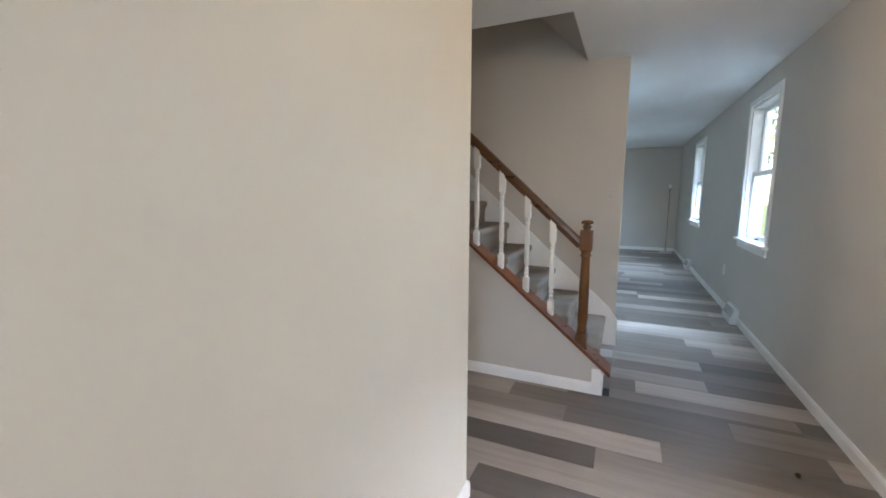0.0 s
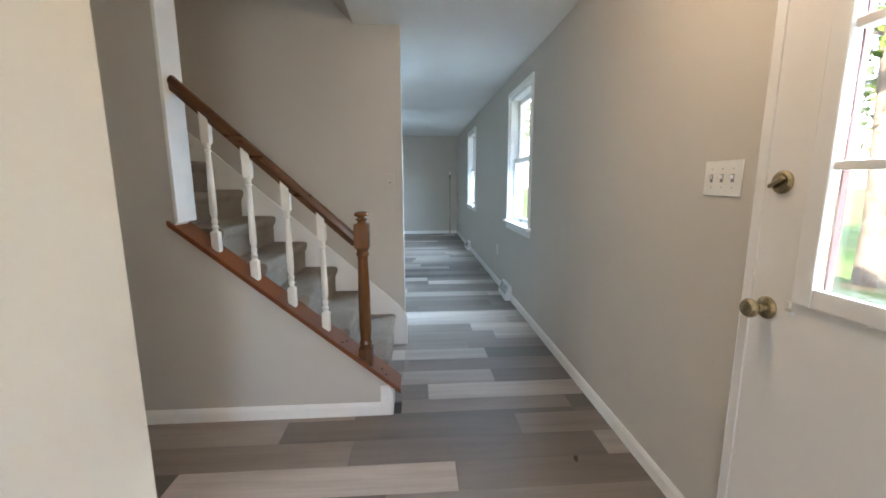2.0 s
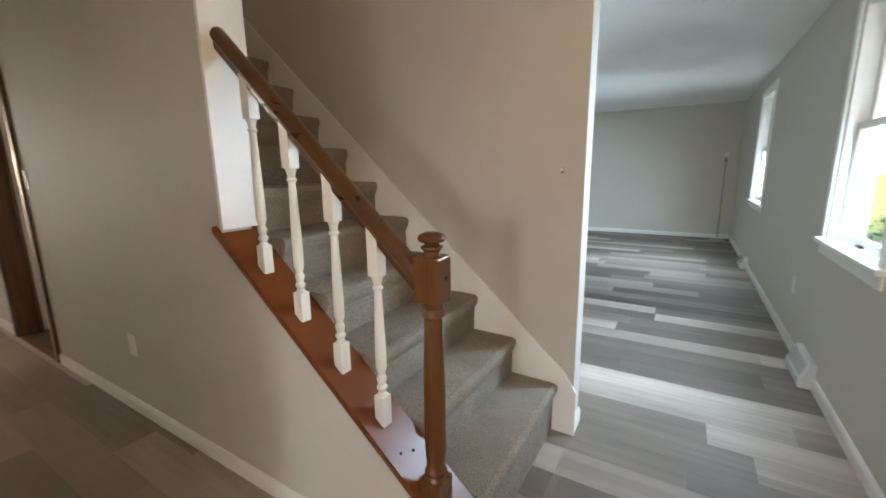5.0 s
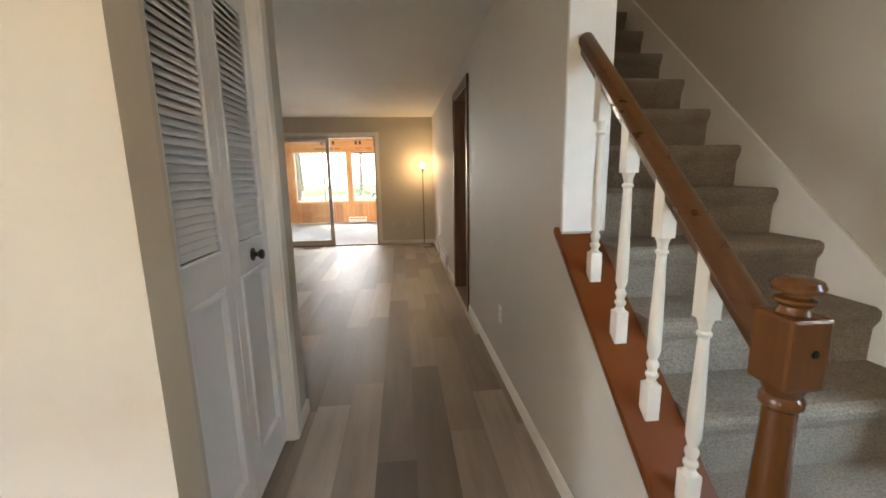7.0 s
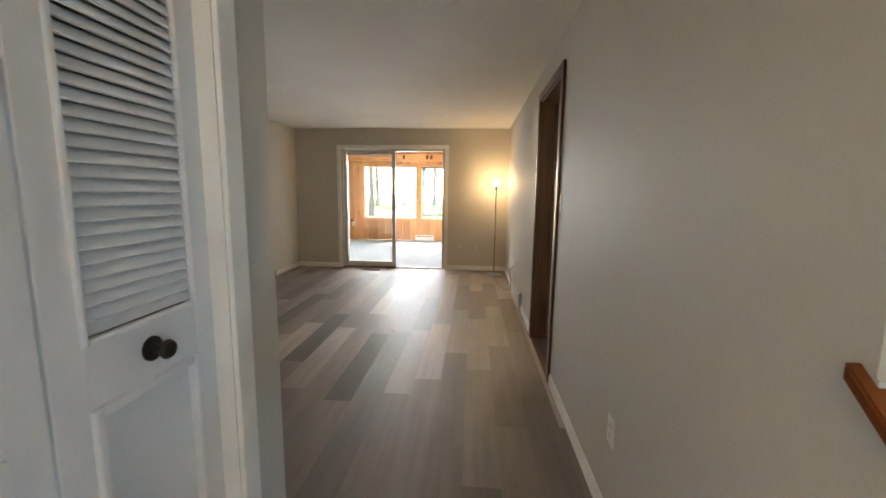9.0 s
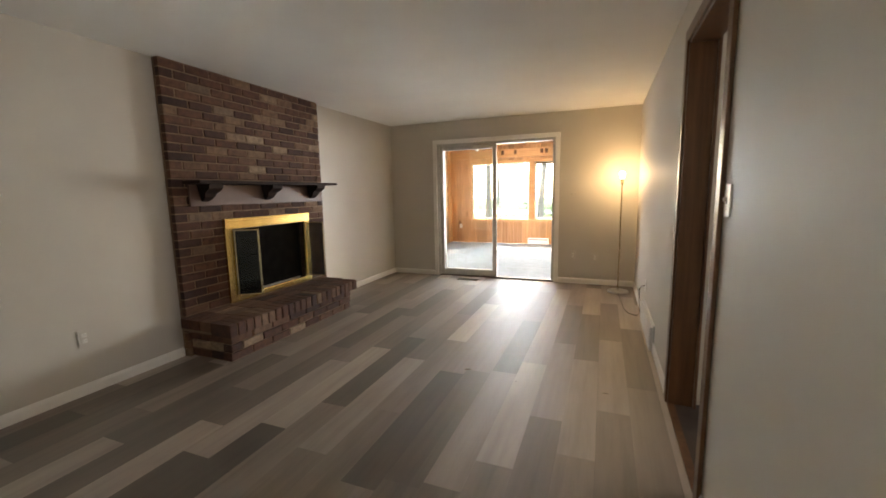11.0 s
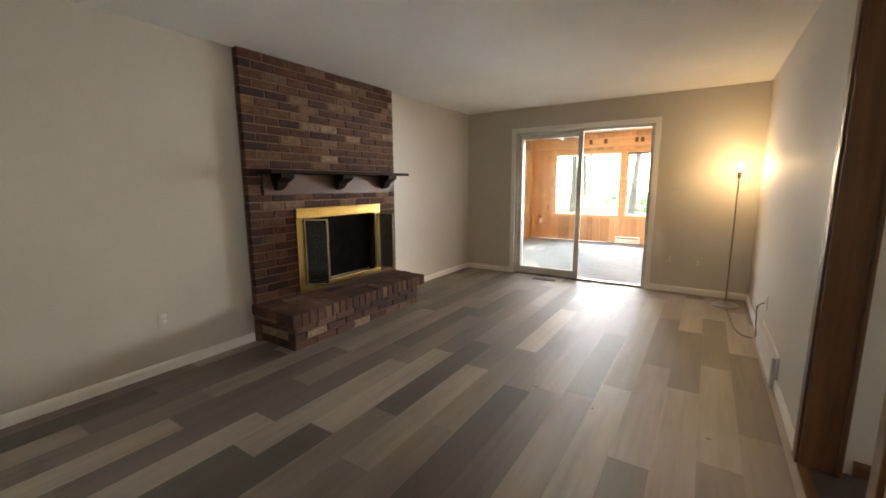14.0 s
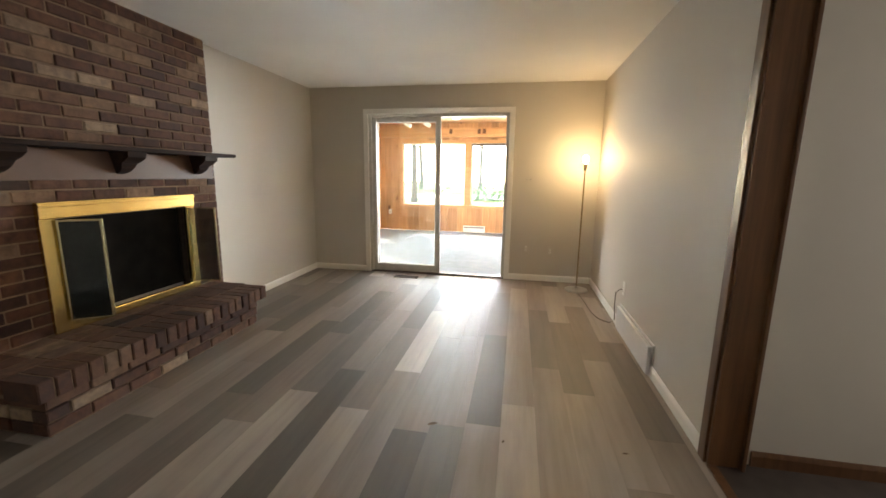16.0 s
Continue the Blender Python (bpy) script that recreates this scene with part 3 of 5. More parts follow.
def front_door():
    d = thing("door_front", (-1.415, YF, 0), "white painted front door with nine small panes and brass knob, shut", "door", kind="structure")
    x0, x1, y0, y1 = -1.8755, -0.9545, YF - 0.043, YF + 0.002
    gx0, gx1, gz0, gz1 = -1.70, -1.13, 0.985, 1.935
    part("slab", slab("y", y0, y1, (x0, x1), (0.01, 2.04), [(gx0, gx1, gz0, gz1)]), M["door_white"], d)
    for a, b, c, e in ((gx0 - 0.04, gx0 + 0.012, gz0 - 0.04, gz1 + 0.04), (gx1 - 0.012, gx1 + 0.04, gz0 - 0.04, gz1 + 0.04)):
        part("glazing_bead", box(bmesh.new(), a, b, y1 - 0.002, y1 + 0.014, c, e, 0.005), M["door_white"], d)
    for c, e in ((gz0 - 0.04, gz0 + 0.012), (gz1 - 0.012, gz1 + 0.04)):
        part("glazing_bead", box(bmesh.new(), gx0 + 0.0125, gx1 - 0.0125, y1 - 0.002, y1 + 0.013, c, e, 0.005), M["door_white"], d)
    for k in (1, 2):
        x, z = gx0 + (gx1 - gx0) * k / 3, gz0 + (gz1 - gz0) * k / 3
        part("muntin", box(bmesh.new(), x - 0.011, x + 0.011, y0 + 0.004, y1 + 0.006, gz0 + 0.0125, gz1 - 0.0125, 0.004), M["door_white"], d)
        part("muntin", box(bmesh.new(), gx0 + 0.0125, gx1 - 0.0125, y0 + 0.005, y1 + 0.007, z - 0.011, z + 0.011, 0.004), M["door_white"], d)
    for a, b in ((gx0 - 0.002, gx0 + 0.006), (gx1 - 0.006, gx1 + 0.002)):
        part("outer_bead", boxed(a, b, y0 - 0.004, y0 + 0.014, gz0, gz1), M["red_paint"], d, "weathered red outer glazing strip")
    for i in range(3):
        for j in range(3):
            a, c = gx0 + (gx1 - gx0) * i / 3, gz0 + (gz1 - gz0) * j / 3
            p = part("pane", boxed(a + 0.003, a + (gx1 - gx0) / 3 - 0.003, y0 + 0.018, y0 + 0.022, c + 0.003, c + (gz1 - gz0) / 3 - 0.003), M["glass"], d)
            p.visible_shadow = False
    knob = part("door_knob", turned_x(bmesh.new(), [(0.033, 0), (0.033, 0.004), (0.028, 0.009), (0.013, 0.012), (0.012, 0.032), (0.020, 0.038), (0.027, 0.048), (0.028, 0.056), (0.022, 0.065), (0.010, 0.068)], (-1.008, y1, 0.905), "y"), M["antique"], d, "aged brass round knob", True)
    bolt = part("deadbolt", turned_x(bmesh.new(), [(0.032, 0), (0.032, 0.006), (0.026, 0.012), (0.012, 0.013)], (-1.008, y1, 1.262), "y"), M["antique"], d, "aged brass deadbolt with a thumb turn", True)
    t = bmesh.new()
    box(t, -0.024, 0.024, 0, 0.016, -0.006, 0.006, 0.004)
    bm = bmesh.new()
    absorb(bm, t, Matrix.Translation((-1.008, y1 + 0.0125, 1.262)) @ Matrix.Rotation(radians(32), 4, "Y"))
    part("thumb_turn", bm, M["antique"], bolt)
    part("latch_button", box(bmesh.new(), -1.082, -1.068, y1 - 0.001, y1 + 0.008, 0.925, 0.945, 0.003), M["plate"], d)
    part("chain_keeper", box(bmesh.new(), -1.088, -1.064, y1 - 0.001, y1 + 0.006, 0.905, 0.918, 0.002), M["plate"], d)
    casing(d, "y", YF + 0.001, -1.877, -0.953, 0, 2.047, 0.034, 0.003, 1, "door_white", name="door_casing")
    for a, b, c, e in ((-1.8765, -1.855, 0.009, 2.0415), (-0.975, -0.9535, 0.009, 2.0415), (-1.8545, -0.9755, 2.02, 2.0415)):
        part("door_stop", boxed(a, b, YF - 0.075, YF - 0.0435, c, e), M["door_white"], d)
    part("threshold", boxed(-1.872, -0.958, YF - 0.15, YF - 0.005, -0.004, 0.008), M["aluminium"], d)
    for a, b in ((-1.877, -1.876), (-0.954, -0.953)):
        part("door_jamb", boxed(a, b, YF - 0.155, YF + 0.001, 0, 2.042), M["door_white"], d)
    return d


front_door()


def bifold():
    d = thing("door_closet", (-1.22, 1.0, 0), "white bifold closet door with louvred top and panelled base, shut", "door", kind="structure")
    face, back = -1.222, -1.250
    for i, (a, b) in enumerate(((0.605, 1.005), (1.010, 1.415))):
        s = 0.062
        bm = bmesh.new()
        box(bm, back, face, a, a + s, 0.015, 2.02, 0.003)
        box(bm, back, face, b - s, b, 0.015, 2.02, 0.003)
        for z0, z1 in ((0.015, 0.17), (0.93, 1.05), (1.93, 2.02)):
            box(bm, back, face - 0.0005, a + s, b - s, z0, z1, 0.002)
        leaf = part("door_leaf", bm, M["louver"], d)
        part("panel", boxed(back + 0.002, face - 0.016, a + s, b - s, 0.17, 0.93), M["louver"], leaf)
        for p0, p1, q0, q1 in ((a + s, a + s + 0.022, 0.17, 0.93), (b - s - 0.022, b - s, 0.17, 0.93), (a + s + 0.022, b - s - 0.022, 0.17, 0.192), (a + s + 0.022, b - s - 0.022, 0.908, 0.93)):
            part("panel_moulding", box(bmesh.new(), face - 0.0162, face + 0.008, p0, p1, q0, q1, 0.006), M["louver"], leaf)
        for p0, p1, q0, q1 in ((a + s - 0.004, a + s + 0.008, 1.046, 1.934), (b - s - 0.008, b - s + 0.004, 1.046, 1.934), (a + s + 0.008, b - s - 0.008, 1.046, 1.058)):
            part("louvre_moulding", box(bmesh.new(), face - 0.008, face + 0.006, p0, p1, q0, q1, 0.004), M["louver"], leaf)
        n = 35
        pitch = (1.93 - 1.055) / n
        t = bmesh.new()
        box(t, -0.0025, 0.0025, 0, b - a - 2 * s, -0.0145, 0.0145, 0.001)
        bmesh.ops.rotate(t, verts=t.verts[:], cent=(0, 0, 0), matrix=Matrix.Rotation(radians(-36), 3, "Y"))
        mesh = finish(t, "louvre_slat", M["louver"])
        for k in range(n):
            slat = new("louvre_slat", mesh)
            slat.parent = leaf
            slat.location = Vector(((face + back) / 2, a + s, 1.066 + pitch * (k + 0.3))) - whole(leaf)
    part("knob", turned_x(bmesh.new(), [(0.026, 0), (0.026, 0.004), (0.010, 0.008), (0.009, 0.022), (0.018, 0.028), (0.021, 0.036), (0.017, 0.043), (0.006, 0.045)], (face, 1.215, 0.99), "x"), M["bronze"], d, "dark bronze round knob", True)
    part("closet_casing", box(bmesh.new(), -1.1795, -1.165, 1.42, 1.495, 0, 2.04, 0.004), M["trim"], d)
    part("closet_casing", box(bmesh.new(), -1.1795, -1.1655, 0.56, 1.495, 2.0405, 2.10, 0.004), M["trim"], d)
    for a, b in ((1.416, 1.4205),):
        part("jamb", boxed(-1.30, -1.179, a, b, 0, 2.038), M["trim"], d)
    return d


bifold()


def doorway():
    d = thing("doorway_side", (0.06, 3.65, 0), "brown stained wood frame of an open doorway in the hall wall", "door frame", kind="structure")
    casing(d, "x", -0.002, RD[0], RD[1], 0, RD[2], 0.062, 0.017, -1, "casing", name="casing")
    for a, b in ((RD[0] - 0.001, RD[0] + 0.02), (RD[1] - 0.02, RD[1] + 0.001)):
        part("jamb", box(bmesh.new(), -0.008, T + 0.012, a, b, 0.004, RD[2], 0.003), M["casing"], d)
    part("head_jamb", boxed(-0.006, T + 0.010, RD[0] + 0.0205, RD[1] - 0.0205, RD[2] - 0.02, RD[2] - 0.001), M["casing"], d)
    casing(d, "x", T + 0.002, RD[0], RD[1] - 0.04, 0, RD[2], 0.05, 0.016, 1, "casing", name="casing")
    part("threshold", box(bmesh.new(), -0.012, 0.028, RD[0] + 0.021, RD[1] - 0.021, -0.004, 0.007, 0.002), M["casing"], d)
    return d


doorway()


def sliding_door():
    d = thing("door_sliding", (-1.93, YB, 0), "aluminium sliding patio door, one glass panel, the other half open", "door", kind="structure")
    x0, x1, h = -2.815, -1.05, 2.02
    casing(d, "y", YB - 0.002, x0, x1, 0, h, 0.062, 0.016, -1, "trim", name="door_casing")
    for a, b in ((x0 - 0.001, x0 + 0.035), (x1 - 0.035, x1 + 0.001)):
        part("frame_side", box(bmesh.new(), a, b, YB + 0.004, YB + 0.116, 0.012, h, 0.003), M["aluminium"], d)
    part("frame_head", box(bmesh.new(), x0 + 0.0355, x1 - 0.0355, YB + 0.005, YB + 0.115, h - 0.035, h, 0.003), M["aluminium"], d)
    part("track", box(bmesh.new(), x0 + 0.0355, x1 - 0.0355, YB - 0.006, YB + 0.122, -0.005, 0.018, 0.003), M["track_metal"], d)
    for k, y, a, b in (("panel_inner", YB + 0.022, x0 + 0.036, -1.885), ("panel_outer", YB + 0.072, x0 + 0.042, -1.905)):
        s = 0.058
        bm = bmesh.new()
        box(bm, a, a + s, y, y + 0.03, 0.02, h - 0.037, 0.004)
        box(bm, b - s, b, y, y + 0.03, 0.02, h - 0.037, 0.004)
        box(bm, a + s, b - s, y + 0.001, y + 0.029, 0.02, 0.11, 0.004)
        box(bm, a + s, b - s, y + 0.001, y + 0.029, h - 0.095, h - 0.037, 0.004)
        p = part("sliding_panel", bm, M["aluminium"], d)
        g = part("pane", boxed(a + s - 0.003, b - s + 0.003, y + 0.012, y + 0.017, 0.107, h - 0.092), M["glass"], p)
        g.visible_shadow = False
    part("handle", box(bmesh.new(), -1.93, -1.91, YB - 0.012, YB + 0.0215, 0.88, 1.08, 0.006), M["aluminium"], d)
    return d


sliding_door()


# ---- stairs ----
RISE, RUN, NOSE0, Z1 = 0.193, 0.2155, 0.012, 0.252
CAP0, CAPS = (-0.04, 0.172), 0.829     # foot of the sloping cap and its slope


def capz(y):
    return CAP0[1] + (y - CAP0[0]) * CAPS


def staircase():
    st = thing("staircase", (0.55, 0.0, 0), "straight staircase with beige carpet rising between two walls", "stairs", kind="structure")
    for k in range(13):
        y, z = NOSE0 + RUN * k, Z1 + RISE * k
        lo = 0.0 if k == 0 else z - RISE - 0.01
        # rounded carpet nosing over riser and tread
        prof = [(y + 0.022, lo), (y + 0.020, z - 0.075), (y + 0.004, z - 0.045), (y, z - 0.024), (y + 0.004, z - 0.008), (y + 0.022, z), (y + RUN + 0.035, z + 0.002), (y + RUN + 0.035, lo)]
        bm = bmesh.new()
        prism(bm, prof, "x", 0.153 if k < 5 else 0.122, 0.965)
        part("step", bm, M["stair_carpet"], st)
    bm = bmesh.new()
    s = RISE / RUN
    prism(bm, [(-0.075, 0.0), (-0.075, 0.225), (-0.01, 0.325), (2.75, 0.325 + 2.76 * s), (3.05, 0.325 + 2.76 * s), (3.05, 0.0)], "x", 0.9655, 0.981)
    part("skirt_board", bm, M["trim"], st, "cream painted skirt board along the wall")
    bm = bmesh.new()
    prism(bm, [(-0.012, 0.331), (2.75, 0.331 + 2.76 * s), (2.75, 0.270 + 2.76 * s), (-0.012, 0.270)], "x", 0.955, 0.9652)
    prism(bm, [(-0.078, 0.228), (-0.0125, 0.331), (-0.0125, 0.270), (-0.078, 0.165)], "x", 0.955, 0.9652)
    part("skirt_cap", bm, M["trim"], st)
    return st


staircase()
bm = bmesh.new()
prism(bm, [(0.0, 0.0), (1.03, 0.0), (1.03, capz(1.03) - 0.03), (0.0, capz(0.0) - 0.03)], "x", 0.0, 0.152)
structure("wall_spandrel", bm, M["wall"], "greige painted low wall under the stair rail", "wall")
structure("trim_spandrel_end", box(bmesh.new(), -0.012, 0.156, -0.018, -0.001, 0, capz(-0.02) - 0.032, 0.003), M["trim"], "white painted end board of the low stair wall", "trim")
structure("trim_spandrel_corner", box(bmesh.new(), -0.014, -0.001, -0.001, 0.05, 0, capz(0.0) - 0.034, 0.003), M["trim"], "white painted corner board of the low stair wall", "trim")
structure("trim_wall_end", box(bmesh.new(), -0.006, 0.165, 1.012, 1.0295, capz(1.03) + 0.012, H - 0.001, 0.003), M["trim"], "white painted end board of the hall wall above the stairs", "trim")


def sloped(bm, x0, x1, y0, y1, below, above, bevel=0.004):
    """A board that follows the slope of the cap."""
    t = bmesh.new()
    prism(t, [(y0, capz(y0) + below), (y1, capz(y1) + below), (y1, capz(y1) + above), (y0, capz(y0) + above)], "x", x0, x1)
    bmesh.ops.bevel(t, geom=t.edges[:], offset=bevel, segments=2, affect="EDGES")
    absorb(bm, t)
    return bm


BX = 0.056
NY = 0.125
RAIL0, RAIL1, RAILS = (0.155, 0.955), (1.012, 1.745), 0.0


def balustrade():
    b = thing("stair_balustrade", (BX, 0.5, 0), "stair rail of brown wood with cream turned balusters", "railing", kind="structure")
    part("cap_board", sloped(bmesh.new(), -0.022, 0.150, CAP0[0] - 0.02, 1.062, -0.028, 0.0), M["cap"], b, "glossy red-brown sloping board with old screw holes")
    slope = (RAIL1[1] - RAIL0[1]) / (RAIL1[0] - RAIL0[0])
    # moulded handrail
    prof = [(-0.020, -0.030), (0.020, -0.030), (0.022, -0.012), (0.031, -0.002), (0.031, 0.014), (0.023, 0.027), (0.009, 0.033), (-0.009, 0.033), (-0.023, 0.027), (-0.031, 0.014), (-0.031, -0.002), (-0.022, -0.012)]
    bm = bmesh.new()
    rings = []
    for y in (RAIL0[0] + 0.005, RAIL1[0] + 0.002):
        z = RAIL0[1] + (y - RAIL0[0]) * slope
        rings.append([bm.verts.new((BX + p * 0.86, y - q * 0.5, z + q * 0.86)) for p, q in prof])
    n = len(prof)
    for k in range(n):
        bm.faces.new((rings[0][k], rings[0][(k + 1) % n], rings[1][(k + 1) % n], rings[1][k]))
    bm.faces.new(rings[0][::-1]), bm.faces.new(rings[1])
    bmesh.ops.recalc_face_normals(bm, faces=bm.faces[:])
    part("handrail", bm, M["rail"], b, "moulded brown handrail", True)
    # newel post
    zb = capz(NY) - 0.03
    nx = BX - 0.018
    bm = bmesh.new()
    box(bm, nx - 0.036, nx + 0.036, NY - 0.036, NY + 0.036, zb, zb + 0.10, 0.004)
    lathe(bm, [(0.034, zb + 0.1005), (0.028, zb + 0.112), (0.034, zb + 0.126), (0.028, zb + 0.14), (0.027, zb + 0.15), (0.032, zb + 0.20), (0.031, 0.70), (0.026, 0.86), (0.026, 0.880), (0.033, 0.888), (0.033, 0.900), (0.028, 0.908), (0.034, 0.926)], (nx, NY, 0), 24)
    newel = part("newel_post", bm, M["newel"], b, "turned glossy brown newel post", True)
    part("newel_block", box(bmesh.new(), nx - 0.038, nx + 0.038, NY - 0.038, NY + 0.038, 0.9265, 1.055, 0.007), M["newel"], newel)
    part("newel_cap", lathe(bmesh.new(), [(0.026, 1.0545), (0.022, 1.062), (0.022, 1.068), (0.030, 1.075), (0.030, 1.080), (0.020, 1.084), (0.020, 1.089), (0.035, 1.094), (0.038, 1.102), (0.034, 1.111), (0.020, 1.117)], (nx, NY, 0), 24), M["newel"], newel, "turned mushroom cap", True)
    part("plug_hole", turned_x(bmesh.new(), [(0.007, 0), (0.006, 0.0015)], (BX - 0.018 + 0.008, NY - 0.0382, 0.995), "y", -1, 12), M["black"], newel)
    # balusters, square at both ends and turned between
    for i, y in enumerate((0.335, 0.505, 0.685, 0.868)):
        z0 = capz(y) - 0.012
        z1 = RAIL0[1] + (y - RAIL0[0]) * slope - 0.038
        L = z1 - z0
        q = 0.0195
        bm = bmesh.new()
        box(bm, BX - q, BX + q, y - q, y + q, z0, z0 + 0.105, 0.003)
        za, zb2 = z1 + 0.016 - q * slope, z1 + 0.016 + q * slope
        hexa(bm, [(BX - q, y - q, z1 - 0.115), (BX + q, y - q, z1 - 0.115), (BX + q, y + q, z1 - 0.115), (BX - q, y + q, z1 - 0.115), (BX - q, y - q, za), (BX + q, y - q, za), (BX + q, y + q, zb2), (BX - q, y + q, zb2)])
        p = [(0.018, z0 + 0.1052), (0.011, z0 + 0.117), (0.017, z0 + 0.128), (0.017, z0 + 0.134), (0.011, z0 + 0.142), (0.016, z0 + 0.158), (0.016, z0 + 0.164), (0.0105, z0 + 0.176), (0.0175, z0 + 0.20), (0.017, z0 + L * 0.45), (0.012, z1 - 0.168), (0.012, z1 - 0.160), (0.0165, z1 - 0.155), (0.0165, z1 - 0.150), (0.012, z1 - 0.145), (0.014, z1 - 0.130), (0.019, z1 - 0.1152)]
        lathe(bm, p, (BX, y, 0), 16)
        part("baluster", bm, M["baluster"], b, "cream painted turned baluster", True)
    for k, (x, y) in enumerate(((0.03, 0.25), (0.075, 0.235), (0.02, 0.02), (0.05, 0.045))):
        part("screw_hole", lathe(bmesh.new(), [(0.006, capz(y) - 0.002), (0.005, capz(y) + 0.0025)], (x, y, 0), 10), M["black"], b)
    return b


balustrade()
# ---- fireplace ----
CY0, CY1, CX = 3.575, 5.37, -3.525
BRL, BRH, BRJ = 0.203, 0.057, 0.0105


def brick_mesh(w, d, h, name="brick"):
    bm = bmesh.new()
    c = 0.0035
    # front face slightly smaller than the body: worn arrises
    hexa(bm, [(0, 0, 0), (d - c, 0, 0), (d - c, w, 0), (0, w, 0), (0, 0, h), (d - c, 0, h), (d - c, w, h), (0, w, h)])
    hexa(bm, [(d - c, c, c), (d, c * 1.6, c * 1.6), (d, w - c * 1.6, c * 1.6), (d - c, w - c, c), (d - c, c, h - c), (d, c * 1.6, h - c * 1.6), (d, w - c * 1.6, h - c * 1.6), (d - c, w - c, h - c)])
    return finish(bm, name, M["brick"])


BRICKS = {}
# a few buff bricks among the red ones: along the wall, height, how pale
BUFF = [(3.98, 2.158, 0.35), (4.01, 2.033, 0.45), (4.16, 1.83, 0.55), (4.504, 1.832, 0.75), (4.784, 1.772, 0.6), (5.187, 1.84, 0.6), (4.517, 1.567, 0.8),
        (4.717, 2.258, 0.45), (3.704, 1.124, 0.4), (3.872, 0.869, 0.3), (5.294, 2.154, 0.4), (3.85, 0.105, 0.7), (4.40, 0.05, 0.75), (3.92, 0.30, 0.2)]


def lay(parent, x, y, z, w, d, h, rz=0):
    key = (round(w, 3), round(d, 3), round(h, 3))
    if key not in BRICKS:
        BRICKS[key] = brick_mesh(*key)
    ob = new("brick", BRICKS[key])
    ob.parent = parent
    ob.matrix_basis = pose(*(Vector((x, y, z)) - whole(parent)), 0, 0, rz)
    pale = max([k for by, bz, k in BUFF if y <= by <= y + w and z - 0.006 <= bz <= z + h + 0.006], default=0.0)
    ob.color = (pale, pale, pale, 1)
    return ob


FB = (4.06, 5.0, 0.34, 1.02)      # firebox opening in the brick


